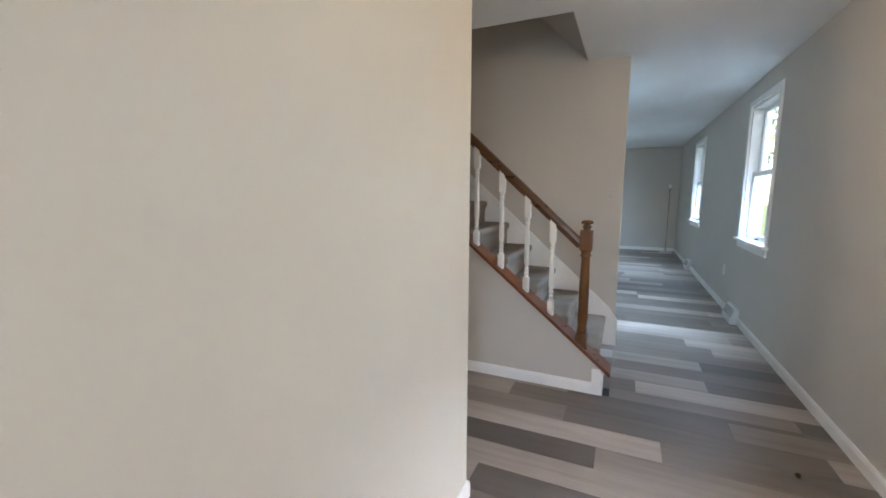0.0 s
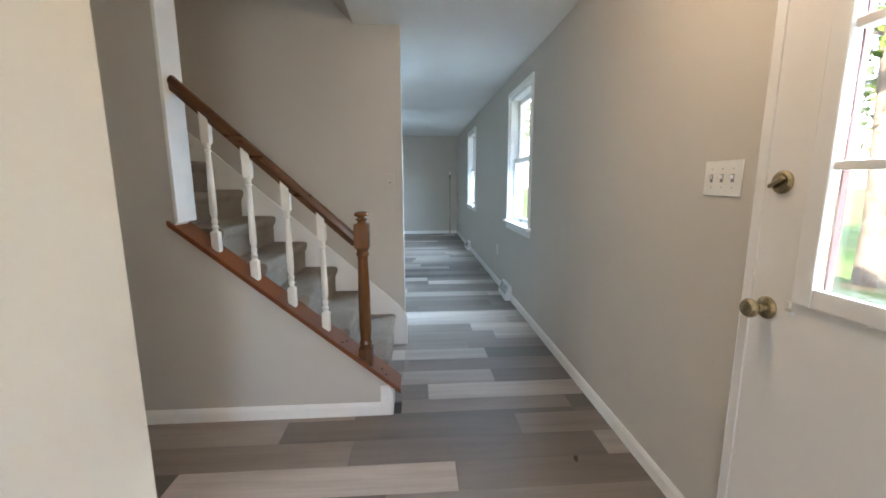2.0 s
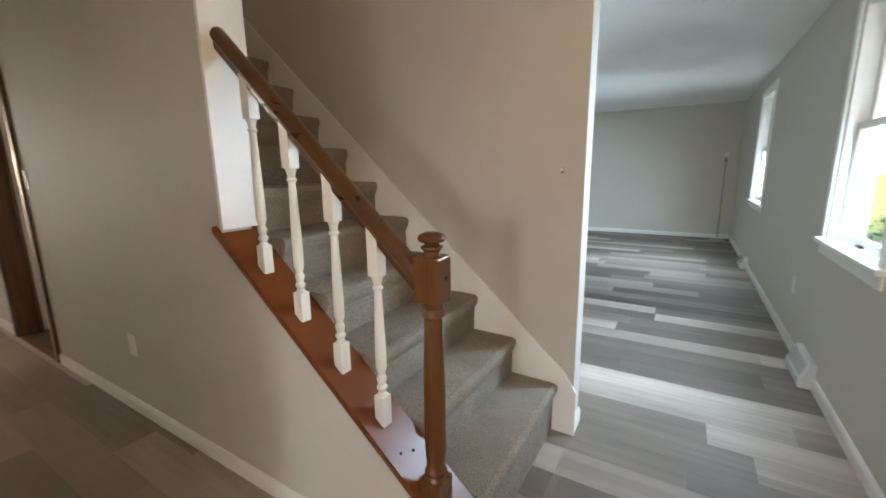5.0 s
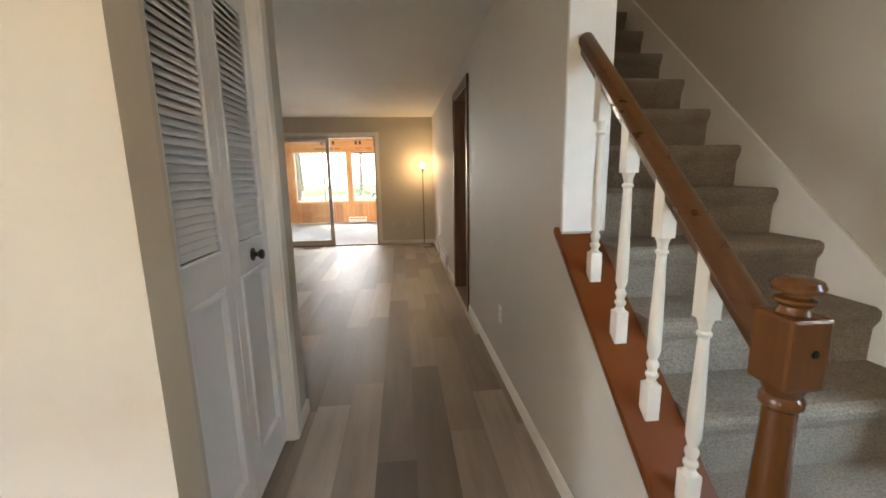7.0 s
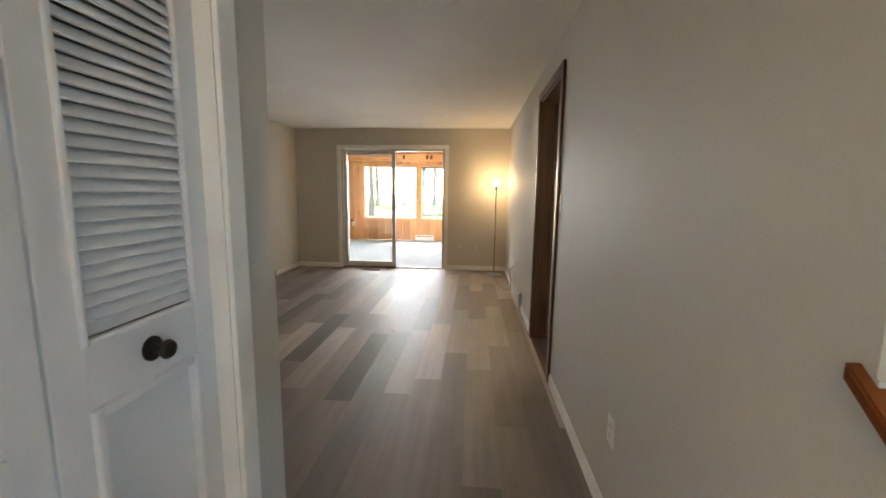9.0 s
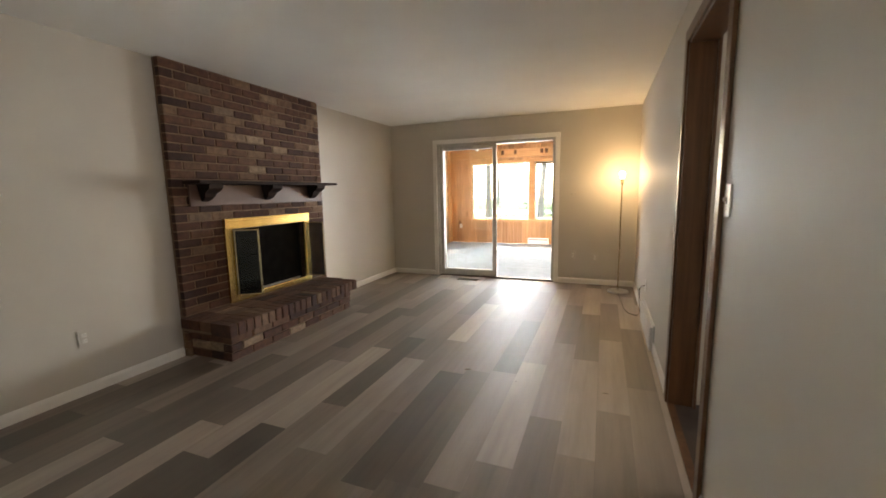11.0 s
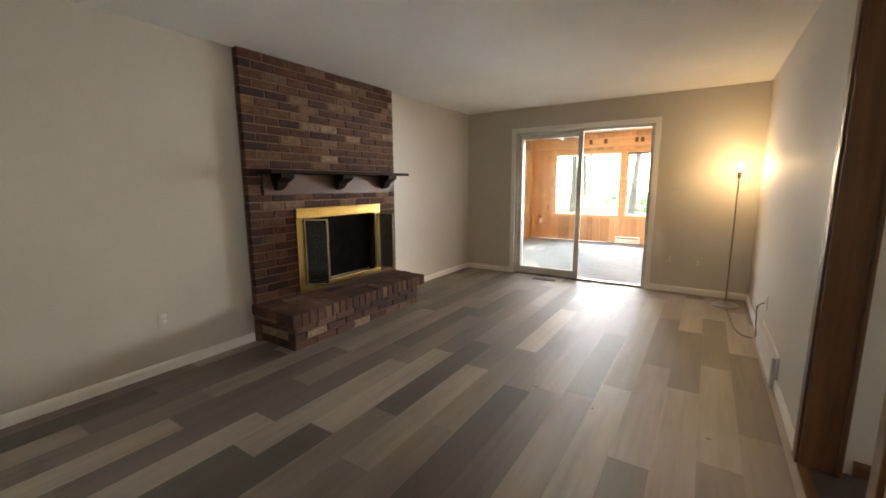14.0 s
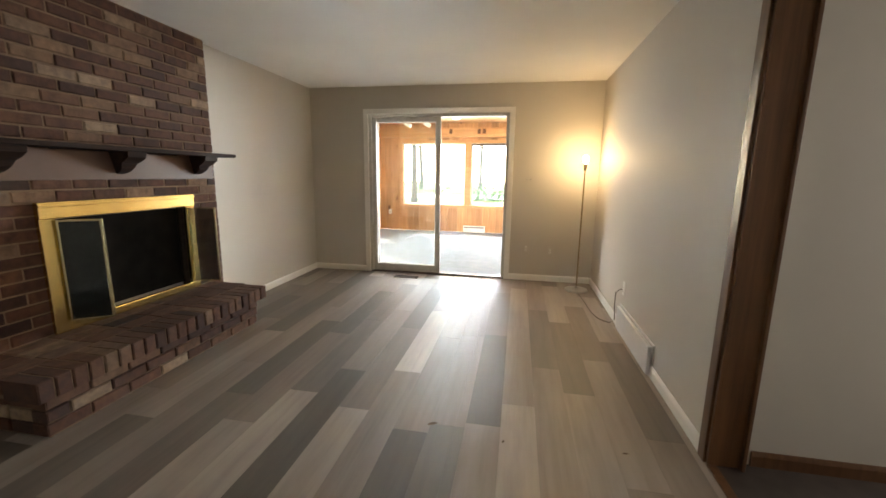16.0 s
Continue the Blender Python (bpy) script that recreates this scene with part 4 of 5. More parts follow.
def fireplace():
    f = thing("fireplace", (CX, (CY0 + CY1) / 2, 0), "red-brown brick fireplace wall with raised hearth, brass doors and mantel", "fireplace", kind="structure")
    part("mortar_back", slab("x", XL + 0.001, CX - 0.006, (CY0 + 0.004, CY1 - 0.004), (0, H - 0.002), [FB]), M["mortar"], f)
    rng = random.Random(7)
    pitch = BRH + BRJ
    n = int((H - 0.34) / pitch)
    dz = (H - 0.345) / n
    for k in range(-5, n):
        z = 0.345 + dz * k
        if z < 0:
            continue
        y = CY0 - (BRL / 2 if k % 2 else 0)
        while y < CY1 - 0.02:
            a, b = max(y, CY0), min(y + BRL, CY1)
            y += BRL + BRJ
            if b - a < 0.03:
                continue
            pieces = [(a, b)]
            if z + BRH > FB[2] + 0.02 and z < FB[3]:
                pieces = [q for q in ((a, min(b, FB[0])), (max(a, FB[1]), b)) if q[1] - q[0] > 0.03]
            for p, q in pieces:
                lay(f, CX - 0.045 + rng.uniform(-0.002, 0.003), p, z, q - p, 0.045, dz - BRJ)
    # raised hearth: courses set back under a rowlock edge
    hx, hy0, hy1 = -3.085, 3.60, 5.19
    part("hearth_core", boxed(CX - 0.004, hx - 0.012, hy0 + 0.012, hy1 - 0.012, 0, 0.235), M["mortar"], f)
    for k, z in enumerate((0.012, 0.082, 0.152)):
        y = hy0 - (0.1 if k % 2 else 0)
        while y < hy1 - 0.02:
            a, b = max(y, hy0), min(y + BRL, hy1)
            y += BRL + BRJ
            if b - a > 0.03:
                lay(f, hx - 0.09 + rng.uniform(-0.003, 0.003) + k * 0.006, a, z, b - a, 0.09, 0.059)
        x = CX
        while x < hx - 0.03:
            w = min(BRL, hx - 0.012 - x)
            lay(f, x + w, hy0 + 0.04, z, w, 0.04, 0.059, 90).rotation_euler = (0, 0, radians(90))
            BR = lay(f, x + w, hy0 + 0.09, z, w, 0.09 + rng.uniform(-0.002, 0.002), 0.059, 0)
            BR.matrix_basis = pose(*(Vector((x, hy0 + 0.09, z)) - whole(f)), 0, 0, -90)
            x += BRL + BRJ
    cx, cy0, cy1 = -2.985, 3.525, 5.225
    part("hearth_bed", boxed(CX - 0.004, cx - 0.012, cy0 + 0.012, cy1 - 0.012, 0.2352, 0.335), M["mortar"], f)
    y = cy0
    while y < cy1 - 0.03:
        ob = lay(f, cx - 0.205 + rng.uniform(-0.003, 0.003), y, 0.238, min(0.066, cy1 - y), 0.205, 0.1)
        y += 0.0765
    y = cy0
    k = 0
    while y < cy1 - 0.03:
        w = min(0.205, cy1 - y)
        x = CX
        lay(f, x, y, 0.262, w, 0.1, 0.077)
        lay(f, x + 0.108, y - (0.0), 0.262, w, 0.1, 0.0765)
        lay(f, x + 0.216, y, 0.262, w, 0.112, 0.077)
        y += 0.2155
    # firebox
    fb = part("firebox", slab("x", -4.02, -4.0, (FB[0], FB[1]), (FB[2], FB[3])), M["black"], f, "black empty firebox")
    for bm in (boxed(-4.0, CX - 0.05, FB[0] - 0.02, FB[0], FB[2], FB[3]), boxed(-4.0, CX - 0.05, FB[1], FB[1] + 0.02, FB[2], FB[3]), boxed(-4.0, CX - 0.05, FB[0], FB[1], FB[3], FB[3] + 0.02), boxed(-4.0, CX - 0.05, FB[0], FB[1], FB[2] - 0.02, FB[2])):
        part("firebox_side", bm, M["black"], f)
    # brass surround with glass doors
    x0, x1, b0, b1, z0, z1 = CX + 0.001, CX + 0.028, 3.985, 5.075, 0.341, 1.105
    part("brass_head", box(bmesh.new(), x0, x1 + 0.008, b0, b1, z1 - 0.095, z1, 0.006), M["brass"], f, "polished brass head rail")
    part("brass_head_bead", box(bmesh.new(), x1 + 0.004, x1 + 0.014, b0, b1, z1 - 0.03, z1 - 0.012, 0.004), M["brass"], f)
    part("brass_side", box(bmesh.new(), x0, x1, b0, b0 + 0.085, z0, z1 - 0.0955, 0.006), M["brass"], f, "polished brass side rail")
    part("brass_side", box(bmesh.new(), x0, x1, b1 - 0.085, b1, z0, z1 - 0.0955, 0.006), M["brass"], f, "polished brass side rail")
    part("brass_sill", box(bmesh.new(), x0, x1, b0 + 0.0855, b1 - 0.0855, z0, z0 + 0.055, 0.006), M["brass"], f, "polished brass bottom rail")
    # plain black sheet set across the open firebox
    part("firebox_black_sheet", boxed(CX - 0.05, CX - 0.046, b0 + 0.1, b1 - 0.1, 0.40, 1.0), M["black"], f)

    def leaf(y, ang, wid):
        base = Vector((x1 + 0.004, y, z0 + 0.06))
        t = {"frame": bmesh.new(), "pane": bmesh.new()}
        hh = z1 - 0.1 - z0 - 0.062
        for a, b, c, e in ((0, 0.011, 0, hh), (wid - 0.011, wid, 0, hh), (0.011, wid - 0.011, 0, 0.011), (0.011, wid - 0.011, hh - 0.011, hh)):
            box(t["frame"], 0, 0.016, a, b, c, e, 0.002)
        box(t["pane"], 0.006, 0.010, 0.010, wid - 0.010, 0.010, hh - 0.010)
        lf = new("glass_door", finish(t["frame"], "glass_door", M["antique"]))
        lf.parent = f
        lf.matrix_basis = pose(*(base - whole(f)), 0, 0, ang)
        pn = new("pane", finish(t["pane"], "pane", M["shadow_glass"]))
        pn.parent = lf

    leaf(b0 + 0.085, -54, 0.207)
    leaf(b0 + 0.108, -56, 0.196)
    leaf(b1 - 0.06, -72, 0.2)
    # mantel
    part("facing_board", box(bmesh.new(), CX + 0.001, CX + 0.018, 3.70, 5.33, 1.225, 1.40, 0.003), M["stone"], f, "smooth reddish facing board under the mantel")
    part("mantel_shelf", box(bmesh.new(), CX + 0.001, CX + 0.20, 3.66, 5.40, 1.405, 1.432, 0.005), M["mantel"], f, "dark wooden mantel shelf")
    for y in (3.83, 4.50, 5.15):
        bm = bmesh.new()
        prism(bm, [(CX + 0.019, 1.4045), (CX + 0.17, 1.4045), (CX + 0.165, 1.37), (CX + 0.13, 1.345), (CX + 0.10, 1.33), (CX + 0.085, 1.30), (CX + 0.055, 1.275), (CX + 0.019, 1.262)], "y", y - 0.065, y + 0.065)
        for v in bm.verts:
            v.co.y = y + (v.co.y - y) * (0.45 + 0.55 * min(1, (v.co.z - 1.262) / 0.09))
        part("corbel", bm, M["mantel"], f, "dark carved wooden corbel")
    return f


fireplace()


# ---- floor lamps ----
def floor_lamp(name, x, y, lit, label):
    lamp = thing(name, (x, y, 0), label, "lamp", "floor lamps")
    part("base", lathe(bmesh.new(), [(0.125, 0.0), (0.128, 0.008), (0.122, 0.018), (0.05, 0.024), (0.02, 0.032), (0.012, 0.05)], (x, y, 0), 28), M["steel"], lamp, "round weighted base", True)
    part("pole", lathe(bmesh.new(), [(0.0085, 0.04), (0.0085, 0.70), (0.011, 0.703), (0.011, 0.72), (0.0085, 0.723), (0.0085, 1.36)], (x, y, 0), 14), M["antique"], lamp, "", True)
    holder = part("socket", lathe(bmesh.new(), [(0.010, 1.35), (0.018, 1.362), (0.019, 1.40), (0.016, 1.418), (0.016, 1.426)], (x, y, 0), 16), M["antique"], lamp, "", True)
    prof = [(0.013, 1.424), (0.016, 1.432), (0.027, 1.455), (0.031, 1.475), (0.028, 1.495), (0.018, 1.508), (0.006, 1.512)]
    b = part("bulb", lathe(bmesh.new(), prof, (x, y, 0), 18), M["bulb"] if lit else M["plate"], holder, "glowing bare bulb" if lit else "bare white bulb, off", True)
    b.visible_shadow = not lit
    return lamp


floor_lamp("floor_lamp", -0.21, 6.90, True, "slim metal floor lamp with a lit bare bulb")
floor_lamp("floor_lamp", 7.55, -0.96, False, "slim metal floor lamp with no shade, unlit")
pts = [(-0.21, 6.80, 0.006), (-0.19, 6.5, 0.006), (-0.17, 6.1, 0.006), (-0.13, 5.93, 0.006), (-0.06, 5.86, 0.008), (-0.035, 5.80, 0.06), (-0.05, 5.78, 0.2), (-0.055, 5.75, 0.32), (-0.03, 5.73, 0.355), (-0.012, 5.72, 0.358)]
cord = solid("lamp_cord", tube(bmesh.new(), pts, 0.0042, 8), M["cord"], "brown electric cord running from lamp to wall socket", "cord", smooth=True)


# ---- plates, registers, small things ----
def wall_plate(name, axis, at, u, z, side, gangs, toggle, label, paint="plate"):
    """A switch or socket plate on a wall face."""
    w, h, d = 0.07 + 0.046 * (gangs - 1), 0.115, 0.006

    def bar(u0, u1, z0, z1, d0, d1, bev):
        a, b = at + side * d0, at + side * d1
        return box(bmesh.new(), u0, u1, a, b, z0, z1, bev) if axis == "y" else box(bmesh.new(), a, b, u0, u1, z0, z1, bev)

    base = (u, at, z) if axis == "y" else (at, u, z)
    p = thing(name, base, label, "light switch" if toggle else "outlet", "light switches" if toggle else "wall outlets")
    part("plate", bar(u - w / 2, u + w / 2, z - h / 2, z + h / 2, 0.0005, d, 0.0025), M[paint], p)
    for g in range(gangs):
        c = u + (g - (gangs - 1) / 2) * 0.046
        if toggle:
            slot = part("slot", bar(c - 0.006, c + 0.006, z - 0.013, z + 0.013, d - 0.001, d + 0.0012, 0.0004), M["plate_dark"], p)
            part("toggle", bar(c - 0.004, c + 0.004, z - 0.002, z + 0.011, d + 0.001, d + 0.012, 0.001), M["plate"], slot)
            for q in (-0.03, 0.03):
                part("screw", bar(c - 0.003, c + 0.003, z + q - 0.003, z + q + 0.003, d - 0.001, d + 0.0008, 0.0004), M["steel"], p)
        else:
            for s in (-0.02, 0.02):
                face = part("socket", bar(c - 0.014, c + 0.014, z + s - 0.013, z + s + 0.013, d - 0.001, d + 0.002, 0.001), M["plate"], p)
                for q in (-0.006, 0.006):
                    part("slot", bar(c + q - 0.0012, c + q + 0.0012, z + s - 0.004, z + s + 0.006, d + 0.001, d + 0.0026, 0.0002), M["plate_dark"], face)
    return p


wall_plate("light_switch", "y", YF, -0.785, 1.275, 1, 3, True, "cream triple light switch plate beside the front door")
wall_plate("light_switch", "x", 0.98, -0.0 + 0.035, 1.27, -1, 1, True, "greige painted light switch on the stair wall", "wall")
wall_plate("light_switch", "x", 0.0, 3.12, 1.255, -1, 1, True, "white light switch beside the brown doorway")
wall_plate("light_switch", "y", YB, -0.80, 1.25, -1, 2, True, "greige painted double light switch beside the patio door", "wall")
wall_plate("wall_outlet", "x", 0.0, 1.974, 0.40, -1, 1, False, "white wall outlet low on the hall wall")
wall_plate("wall_outlet", "x", XL, 2.92, 0.385, 1, 1, False, "greige painted wall outlet low beside the fireplace", "wall")
wall_plate("wall_outlet", "y", YB, -0.79, 0.40, -1, 1, False, "greige painted wall outlet low beside the patio door", "wall")
wall_plate("wall_outlet", "y", YB, -0.50, 0.38, -1, 1, False, "greige painted cable plate low on the far wall", "wall")
wall_plate("wall_outlet", "x", 0.0, 5.715, 0.365, -1, 1, False, "white wall outlet with a cord plugged in")
wall_plate("wall_outlet", "y", YF, 2.86, 0.43, 1, 1, False, "white wall outlet low under the front window wall")


def baseboard_register(name, axis, at, u0, u1, side, h, d, label):
    r = thing(name, ((u0 + u1) / 2, at, 0) if axis == "y" else (at, (u0 + u1) / 2, 0), label, "register", "baseboard registers")
    bm = bmesh.new()
    prof = [(0.0005, 0.004), (d, 0.004), (d, h * 0.35), (d * 0.45, h), (0.0005, h)]
    prism(bm, [(at + side * p, z) for p, z in prof], "x" if axis == "y" else "y", u0, u1)
    bmesh.ops.bevel(bm, geom=bm.edges[:], offset=0.004, segments=2, affect="EDGES")
    part("cover", bm, M["vent"], r)
    n = max(6, int((u1 - u0) / 0.022))
    for k in range(n):
        u = u0 + 0.03 + (u1 - u0 - 0.06) * k / (n - 1)
        s = bmesh.new()
        z0, z1 = h * 0.42, h * 0.9
        p0, p1 = d * (1 - 0.55 * (z0 / h - 0.35) / 0.65), d * (1 - 0.55 * (z1 / h - 0.35) / 0.65)
        pr = [(p0 - 0.004, z0), (p0 + 0.0015, z0), (p1 + 0.0015, z1), (p1 - 0.004, z1)]
        prism(s, [(at + side * p, z) for p, z in pr], "x" if axis == "y" else "y", u - 0.004, u + 0.004)
        part("slot", s, M["plate_dark"], r)
    return r


baseboard_register("baseboard_register", "y", YF, 2.05, 2.40, 1, 0.16, 0.075, "white baseboard heat register under the front window")
baseboard_register("baseboard_register", "y", YF, 5.30, 5.62, 1, 0.16, 0.075, "white baseboard heat register farther along the front wall")
# plain return cover on the hall wall
cv = thing("return_air_cover", (0, 5.3, 0), "white flat return air cover at the base of the wall", "vent")
part("cover", box(bmesh.new(), -0.038, -0.0145, 4.89, 5.74, 0.012, 0.205, 0.006), M["vent"], cv)
part("flange", box(bmesh.new(), -0.0142, -0.0005, 4.87, 5.76, 0.086, 0.222, 0.003), M["vent"], cv)


def floor_register(x0, x1, y0, y1):
    r = thing("floor_register", ((x0 + x1) / 2, (y0 + y1) / 2, 0), "brown metal floor register near the patio door", "register")
    part("frame", slab("z", 0.0005, 0.006, (x0, x1), (y0, y1), [(x0 + 0.015, x1 - 0.015, y0 + 0.015, y1 - 0.015)]), M["vent_brown"], r)
    n = 16
    for k in range(n):
        x = x0 + 0.018 + (x1 - x0 - 0.036) * (k + 0.5) / n
        part("slat", boxed(x - 0.004, x + 0.004, y0 + 0.015, y1 - 0.015, 0.0006, 0.005), M["vent_brown"], r)
    return r


floor_register(-2.42, -2.11, 6.98, 7.08)


def dry_leaf(x, y, s, turn, label, name="dry_leaf"):
    bm = bmesh.new()
    rng = random.Random(int(x * 100) + 5)
    n = 11
    c = bm.verts.new((0, 0, 0.004))
    ring, low = [], []
    for k in range(n):
        a = 2 * math.pi * k / n
        r = s * (0.55 + 0.45 * abs(math.cos(a))) * rng.uniform(0.7, 1.15)
        ring.append(bm.verts.new((r * math.cos(a), r * 0.6 * math.sin(a), 0.003 + rng.uniform(0.002, s * 0.35))))
    for k in range(n):
        bm.faces.new((c, ring[k], ring[(k + 1) % n]))
    ext = bmesh.ops.solidify(bm, geom=bm.faces[:], thickness=0.0015)
    tube(bm, [(s * 0.8, 0, 0.006), (s * 1.4, s * 0.1, 0.003)], 0.0012, 6)
    ob = solid(name, bm, M["leaf_dry"], label, "leaf")
    ob.matrix_basis = pose(x, y, 0.0, 0, 0, turn)
    return ob


dry_leaf(-1.30, 4.09, 0.026, 30, "small curled brown leaf on the plank floor")
dry_leaf(-0.44, -0.875, 0.028, -20, "small curled brown leaf on the plank floor")
dry_leaf(-0.93, 4.02, 0.012, 70, "tiny bit of brown debris on the floor", "debris_crumb")
dry_leaf(-0.36, 4.05, 0.014, 10, "tiny bit of pale debris on the floor", "debris_crumb")


# ---- sunroom ----
PZ = 2.42
structure("wall_sunroom_far", slab("y", SY, SY + 0.14, (SX0 - T, SX1 + T), (0, 2.6), [(-3.56, -2.11, 0.60, 1.98), (-1.985, 0.30, 0.60, 1.98)]), M["pine_x"], "pine sunroom wall with wide windows", "wall")
structure("wall_sunroom_left", slab("x", SX0 - T, SX0, (YB + T, SY), (0, 2.6), [(8.25, 10.04, 0.66, 2.05), (10.24, 10.95, 0.66, 2.05)]), M["pine_x"], "pine sunroom side wall with a long window", "wall")
structure("wall_sunroom_right", slab("x", SX1, SX1 + T, (YB + T, SY), (0, 2.6)), M["pine_x"], "pine sunroom side wall", "wall")
structure("ceiling_sunroom", slab("z", PZ, PZ + 0.1, (SX0 - T, SX1 + T), (YB + T, SY + 0.14)), M["pine_x"], "light pine board ceiling of the sunroom", "ceiling")


def pine_boards():
    """Vertical tongue-and-groove boards on the sunroom walls."""
    far = thing("panelling_far", (-1.6, SY, 0), "knotty pine boards round the sunroom windows", "panelling", kind="structure")
    rng = random.Random(3)
    x = SX0 + 0.002
    while x < SX1 - 0.02:
        w = min(rng.choice((0.13, 0.15, 0.18, 0.21)), SX1 - x)
        spans = [(0.0, PZ - 0.001)]
        if x + w > -3.62 and x < 0.34:
            spans = [(0.0, 0.545), (2.04, PZ - 0.001)]
        for z0, z1 in spans:
            part("board", box(bmesh.new(), x + 0.0015, x + w - 0.0015, SY - 0.018, SY - 0.0005, z0, z1, 0.003), M["pine"], far)
        x += w
    left = thing("panelling_left", (SX0, 9.4, 0), "knotty pine boards on the sunroom side wall", "panelling", kind="structure")
    y = YB + T
    while y < SY - 0.02:
        w = min(rng.choice((0.13, 0.15, 0.18, 0.21)), SY - 0.019 - y)
        spans = [(0.0, PZ - 0.001)]
        if y + w > 8.20 and y < 11.0:
            spans = [(0.0, 0.60), (2.10, PZ - 0.001)]
        for z0, z1 in spans:
            part("board", box(bmesh.new(), SX0 + 0.0005, SX0 + 0.018, y + 0.0015, y + w - 0.0015, z0, z1, 0.003), M["pine"], left)
        y += w


pine_boards()


def picture_window(name, u0, u1, z0, z1, splits, label):
    w = thing(name, ((u0 + u1) / 2, SY, z0), label, "window", kind="structure")
    casing(w, "y", SY - 0.019, u0, u1, z0, z1, 0.06, 0.014, -1, "pine_x", name="window_casing")
    part("window_sill", box(bmesh.new(), u0 - 0.06, u1 + 0.06, SY - 0.055, SY - 0.019, z0 - 0.05, z0 - 0.001, 0.004), M["pine_x"], w)
    cuts = [u0, *splits, u1]
    for a, b in zip(cuts, cuts[1:]):
        for p, q, c, e in ((a, a + 0.035, z0, z1), (b - 0.035, b, z0, z1), (a + 0.035, b - 0.035, z0, z0 + 0.035), (a + 0.035, b - 0.035, z1 - 0.035, z1)):
            part("sash_bar", box(bmesh.new(), p + 0.0005, q - 0.0005, SY + 0.04, SY + 0.075, c, e, 0.003), M["trim"], w)
        g = part("pane", boxed(a + 0.034, b - 0.034, SY + 0.055, SY + 0.059, z0 + 0.034, z1 - 0.034), M["glass"], w)
        g.visible_shadow = False
    return w


picture_window("window_3", -3.56, -2.11, 0.60, 1.98, (-2.76,), "wide sunroom window in pine casing, bright garden outside")
picture_window("window_4", -1.985, 0.30, 0.60, 1.98, (-1.12,), "wide sunroom window in pine casing, bright garden outside")
blind = thing("roller_blind", (-0.78, SY, 1.93), "grey roller blind wound up at the head of the window", "blind")
part("roller", tube(bmesh.new(), [(-1.965, SY + 0.018, 1.945), (0.28, SY + 0.018, 1.945)], 0.022, 12), M["bark"], blind, "", True)
part("hem_bar", box(bmesh.new(), -1.955, 0.27, SY + 0.010, SY + 0.020, 1.885, 1.91, 0.003), M["bark"], blind)


def side_window(name, y0, y1, z0, z1, panes, label):
    w = thing(name, (SX0, (y0 + y1) / 2, z0), label, "window", kind="structure")
    casing(w, "x", SX0 + 0.019, y0, y1, z0, z1, 0.05, 0.014, 1, "pine_x", name="window_casing")
    part("window_sill", box(bmesh.new(), SX0 + 0.001, SX0 + 0.05, y0 - 0.05, y1 + 0.05, z0 - 0.045, z0 - 0.001, 0.004), M["pine_x"], w)
    step = (y1 - y0) / panes
    for k in range(panes):
        a, b = y0 + step * k, y0 + step * (k + 1)
        for p, q, c, e in ((a, a + 0.035, z0, z1), (b - 0.035, b, z0, z1), (a + 0.035, b - 0.035, z0, z0 + 0.035), (a + 0.035, b - 0.035, z1 - 0.035, z1)):
            part("sash_bar", box(bmesh.new(), SX0 - 0.07, SX0 - 0.035, p + 0.0005, q - 0.0005, c, e, 0.003), M["trim"], w)
        g = part("pane", boxed(SX0 - 0.055, SX0 - 0.05, a + 0.034, b - 0.034, z0 + 0.034, z1 - 0.034), M["glass"], w)
        g.visible_shadow = False


side_window("window_5", 8.25, 10.04, 0.66, 2.05, 2, "long side window of the sunroom in pine casing")
side_window("window_6", 10.24, 10.95, 0.66, 2.05, 1, "narrow side window of the sunroom in pine casing")
beam = thing("ceiling_beam", (-1.6, SY - 0.1, 2.2), "pine header beam with small blocks above the sunroom windows", "beam", kind="structure")
part("header", box(bmesh.new(), SX0 + 0.019, SX1, SY - 0.10, SY - 0.0185, 2.10, 2.30, 0.005), M["pine_x"], beam)
for x in (-2.74, -2.43, -1.81, -1.70):
    part("block", box(bmesh.new(), x - 0.035, x + 0.035, SY - 0.112, SY - 0.1002, 2.17, 2.27, 0.004), M["casing"], beam)
hb = thing("baseboard_heater", (-1.86, SY, 0), "white metal baseboard heater under the sunroom window", "heater")
part("cover", box(bmesh.new(), -2.12, -1.62, SY - 0.085, SY - 0.0185, 0.0, 0.15, 0.008), M["trim"], hb)
part("grille", box(bmesh.new(), -2.09, -1.65, SY - 0.088, SY - 0.0855, 0.10, 0.125, 0.001), M["plate_dark"], hb)
wall_plate("wall_outlet", "y", SY - 0.0185, -3.86, 0.42, -1, 1, False, "white wall outlet on the pine wall")


def track_light(x, y):
    t = thing("track_light", (x, y, PZ), "white ceiling track with two spot heads in the sunroom", "light")
    part("track", box(bmesh.new(), x - 0.35, x + 0.35, y - 0.018, y + 0.018, PZ - 0.03, PZ - 0.0005, 0.003), M["trim"], t)
    for dx in (-0.2, 0.2):
        part("stem", tube(bmesh.new(), [(x + dx, y, PZ - 0.028), (x + dx, y, PZ - 0.10)], 0.008, 8), M["trim"], t)
        h = bmesh.new()
        lathe(h, [(0.03, 0), (0.038, 0.03), (0.042, 0.12), (0.042, 0.14)], (0, 0, 0), 16)
        hh = bmesh.new()
        absorb(hh, h, Matrix.Translation((x + dx, y, PZ - 0.11)) @ Matrix.Rotation(radians(115), 4, "Y"))
        part("spot_head", hh, M["trim"], t, "", True)
    return t


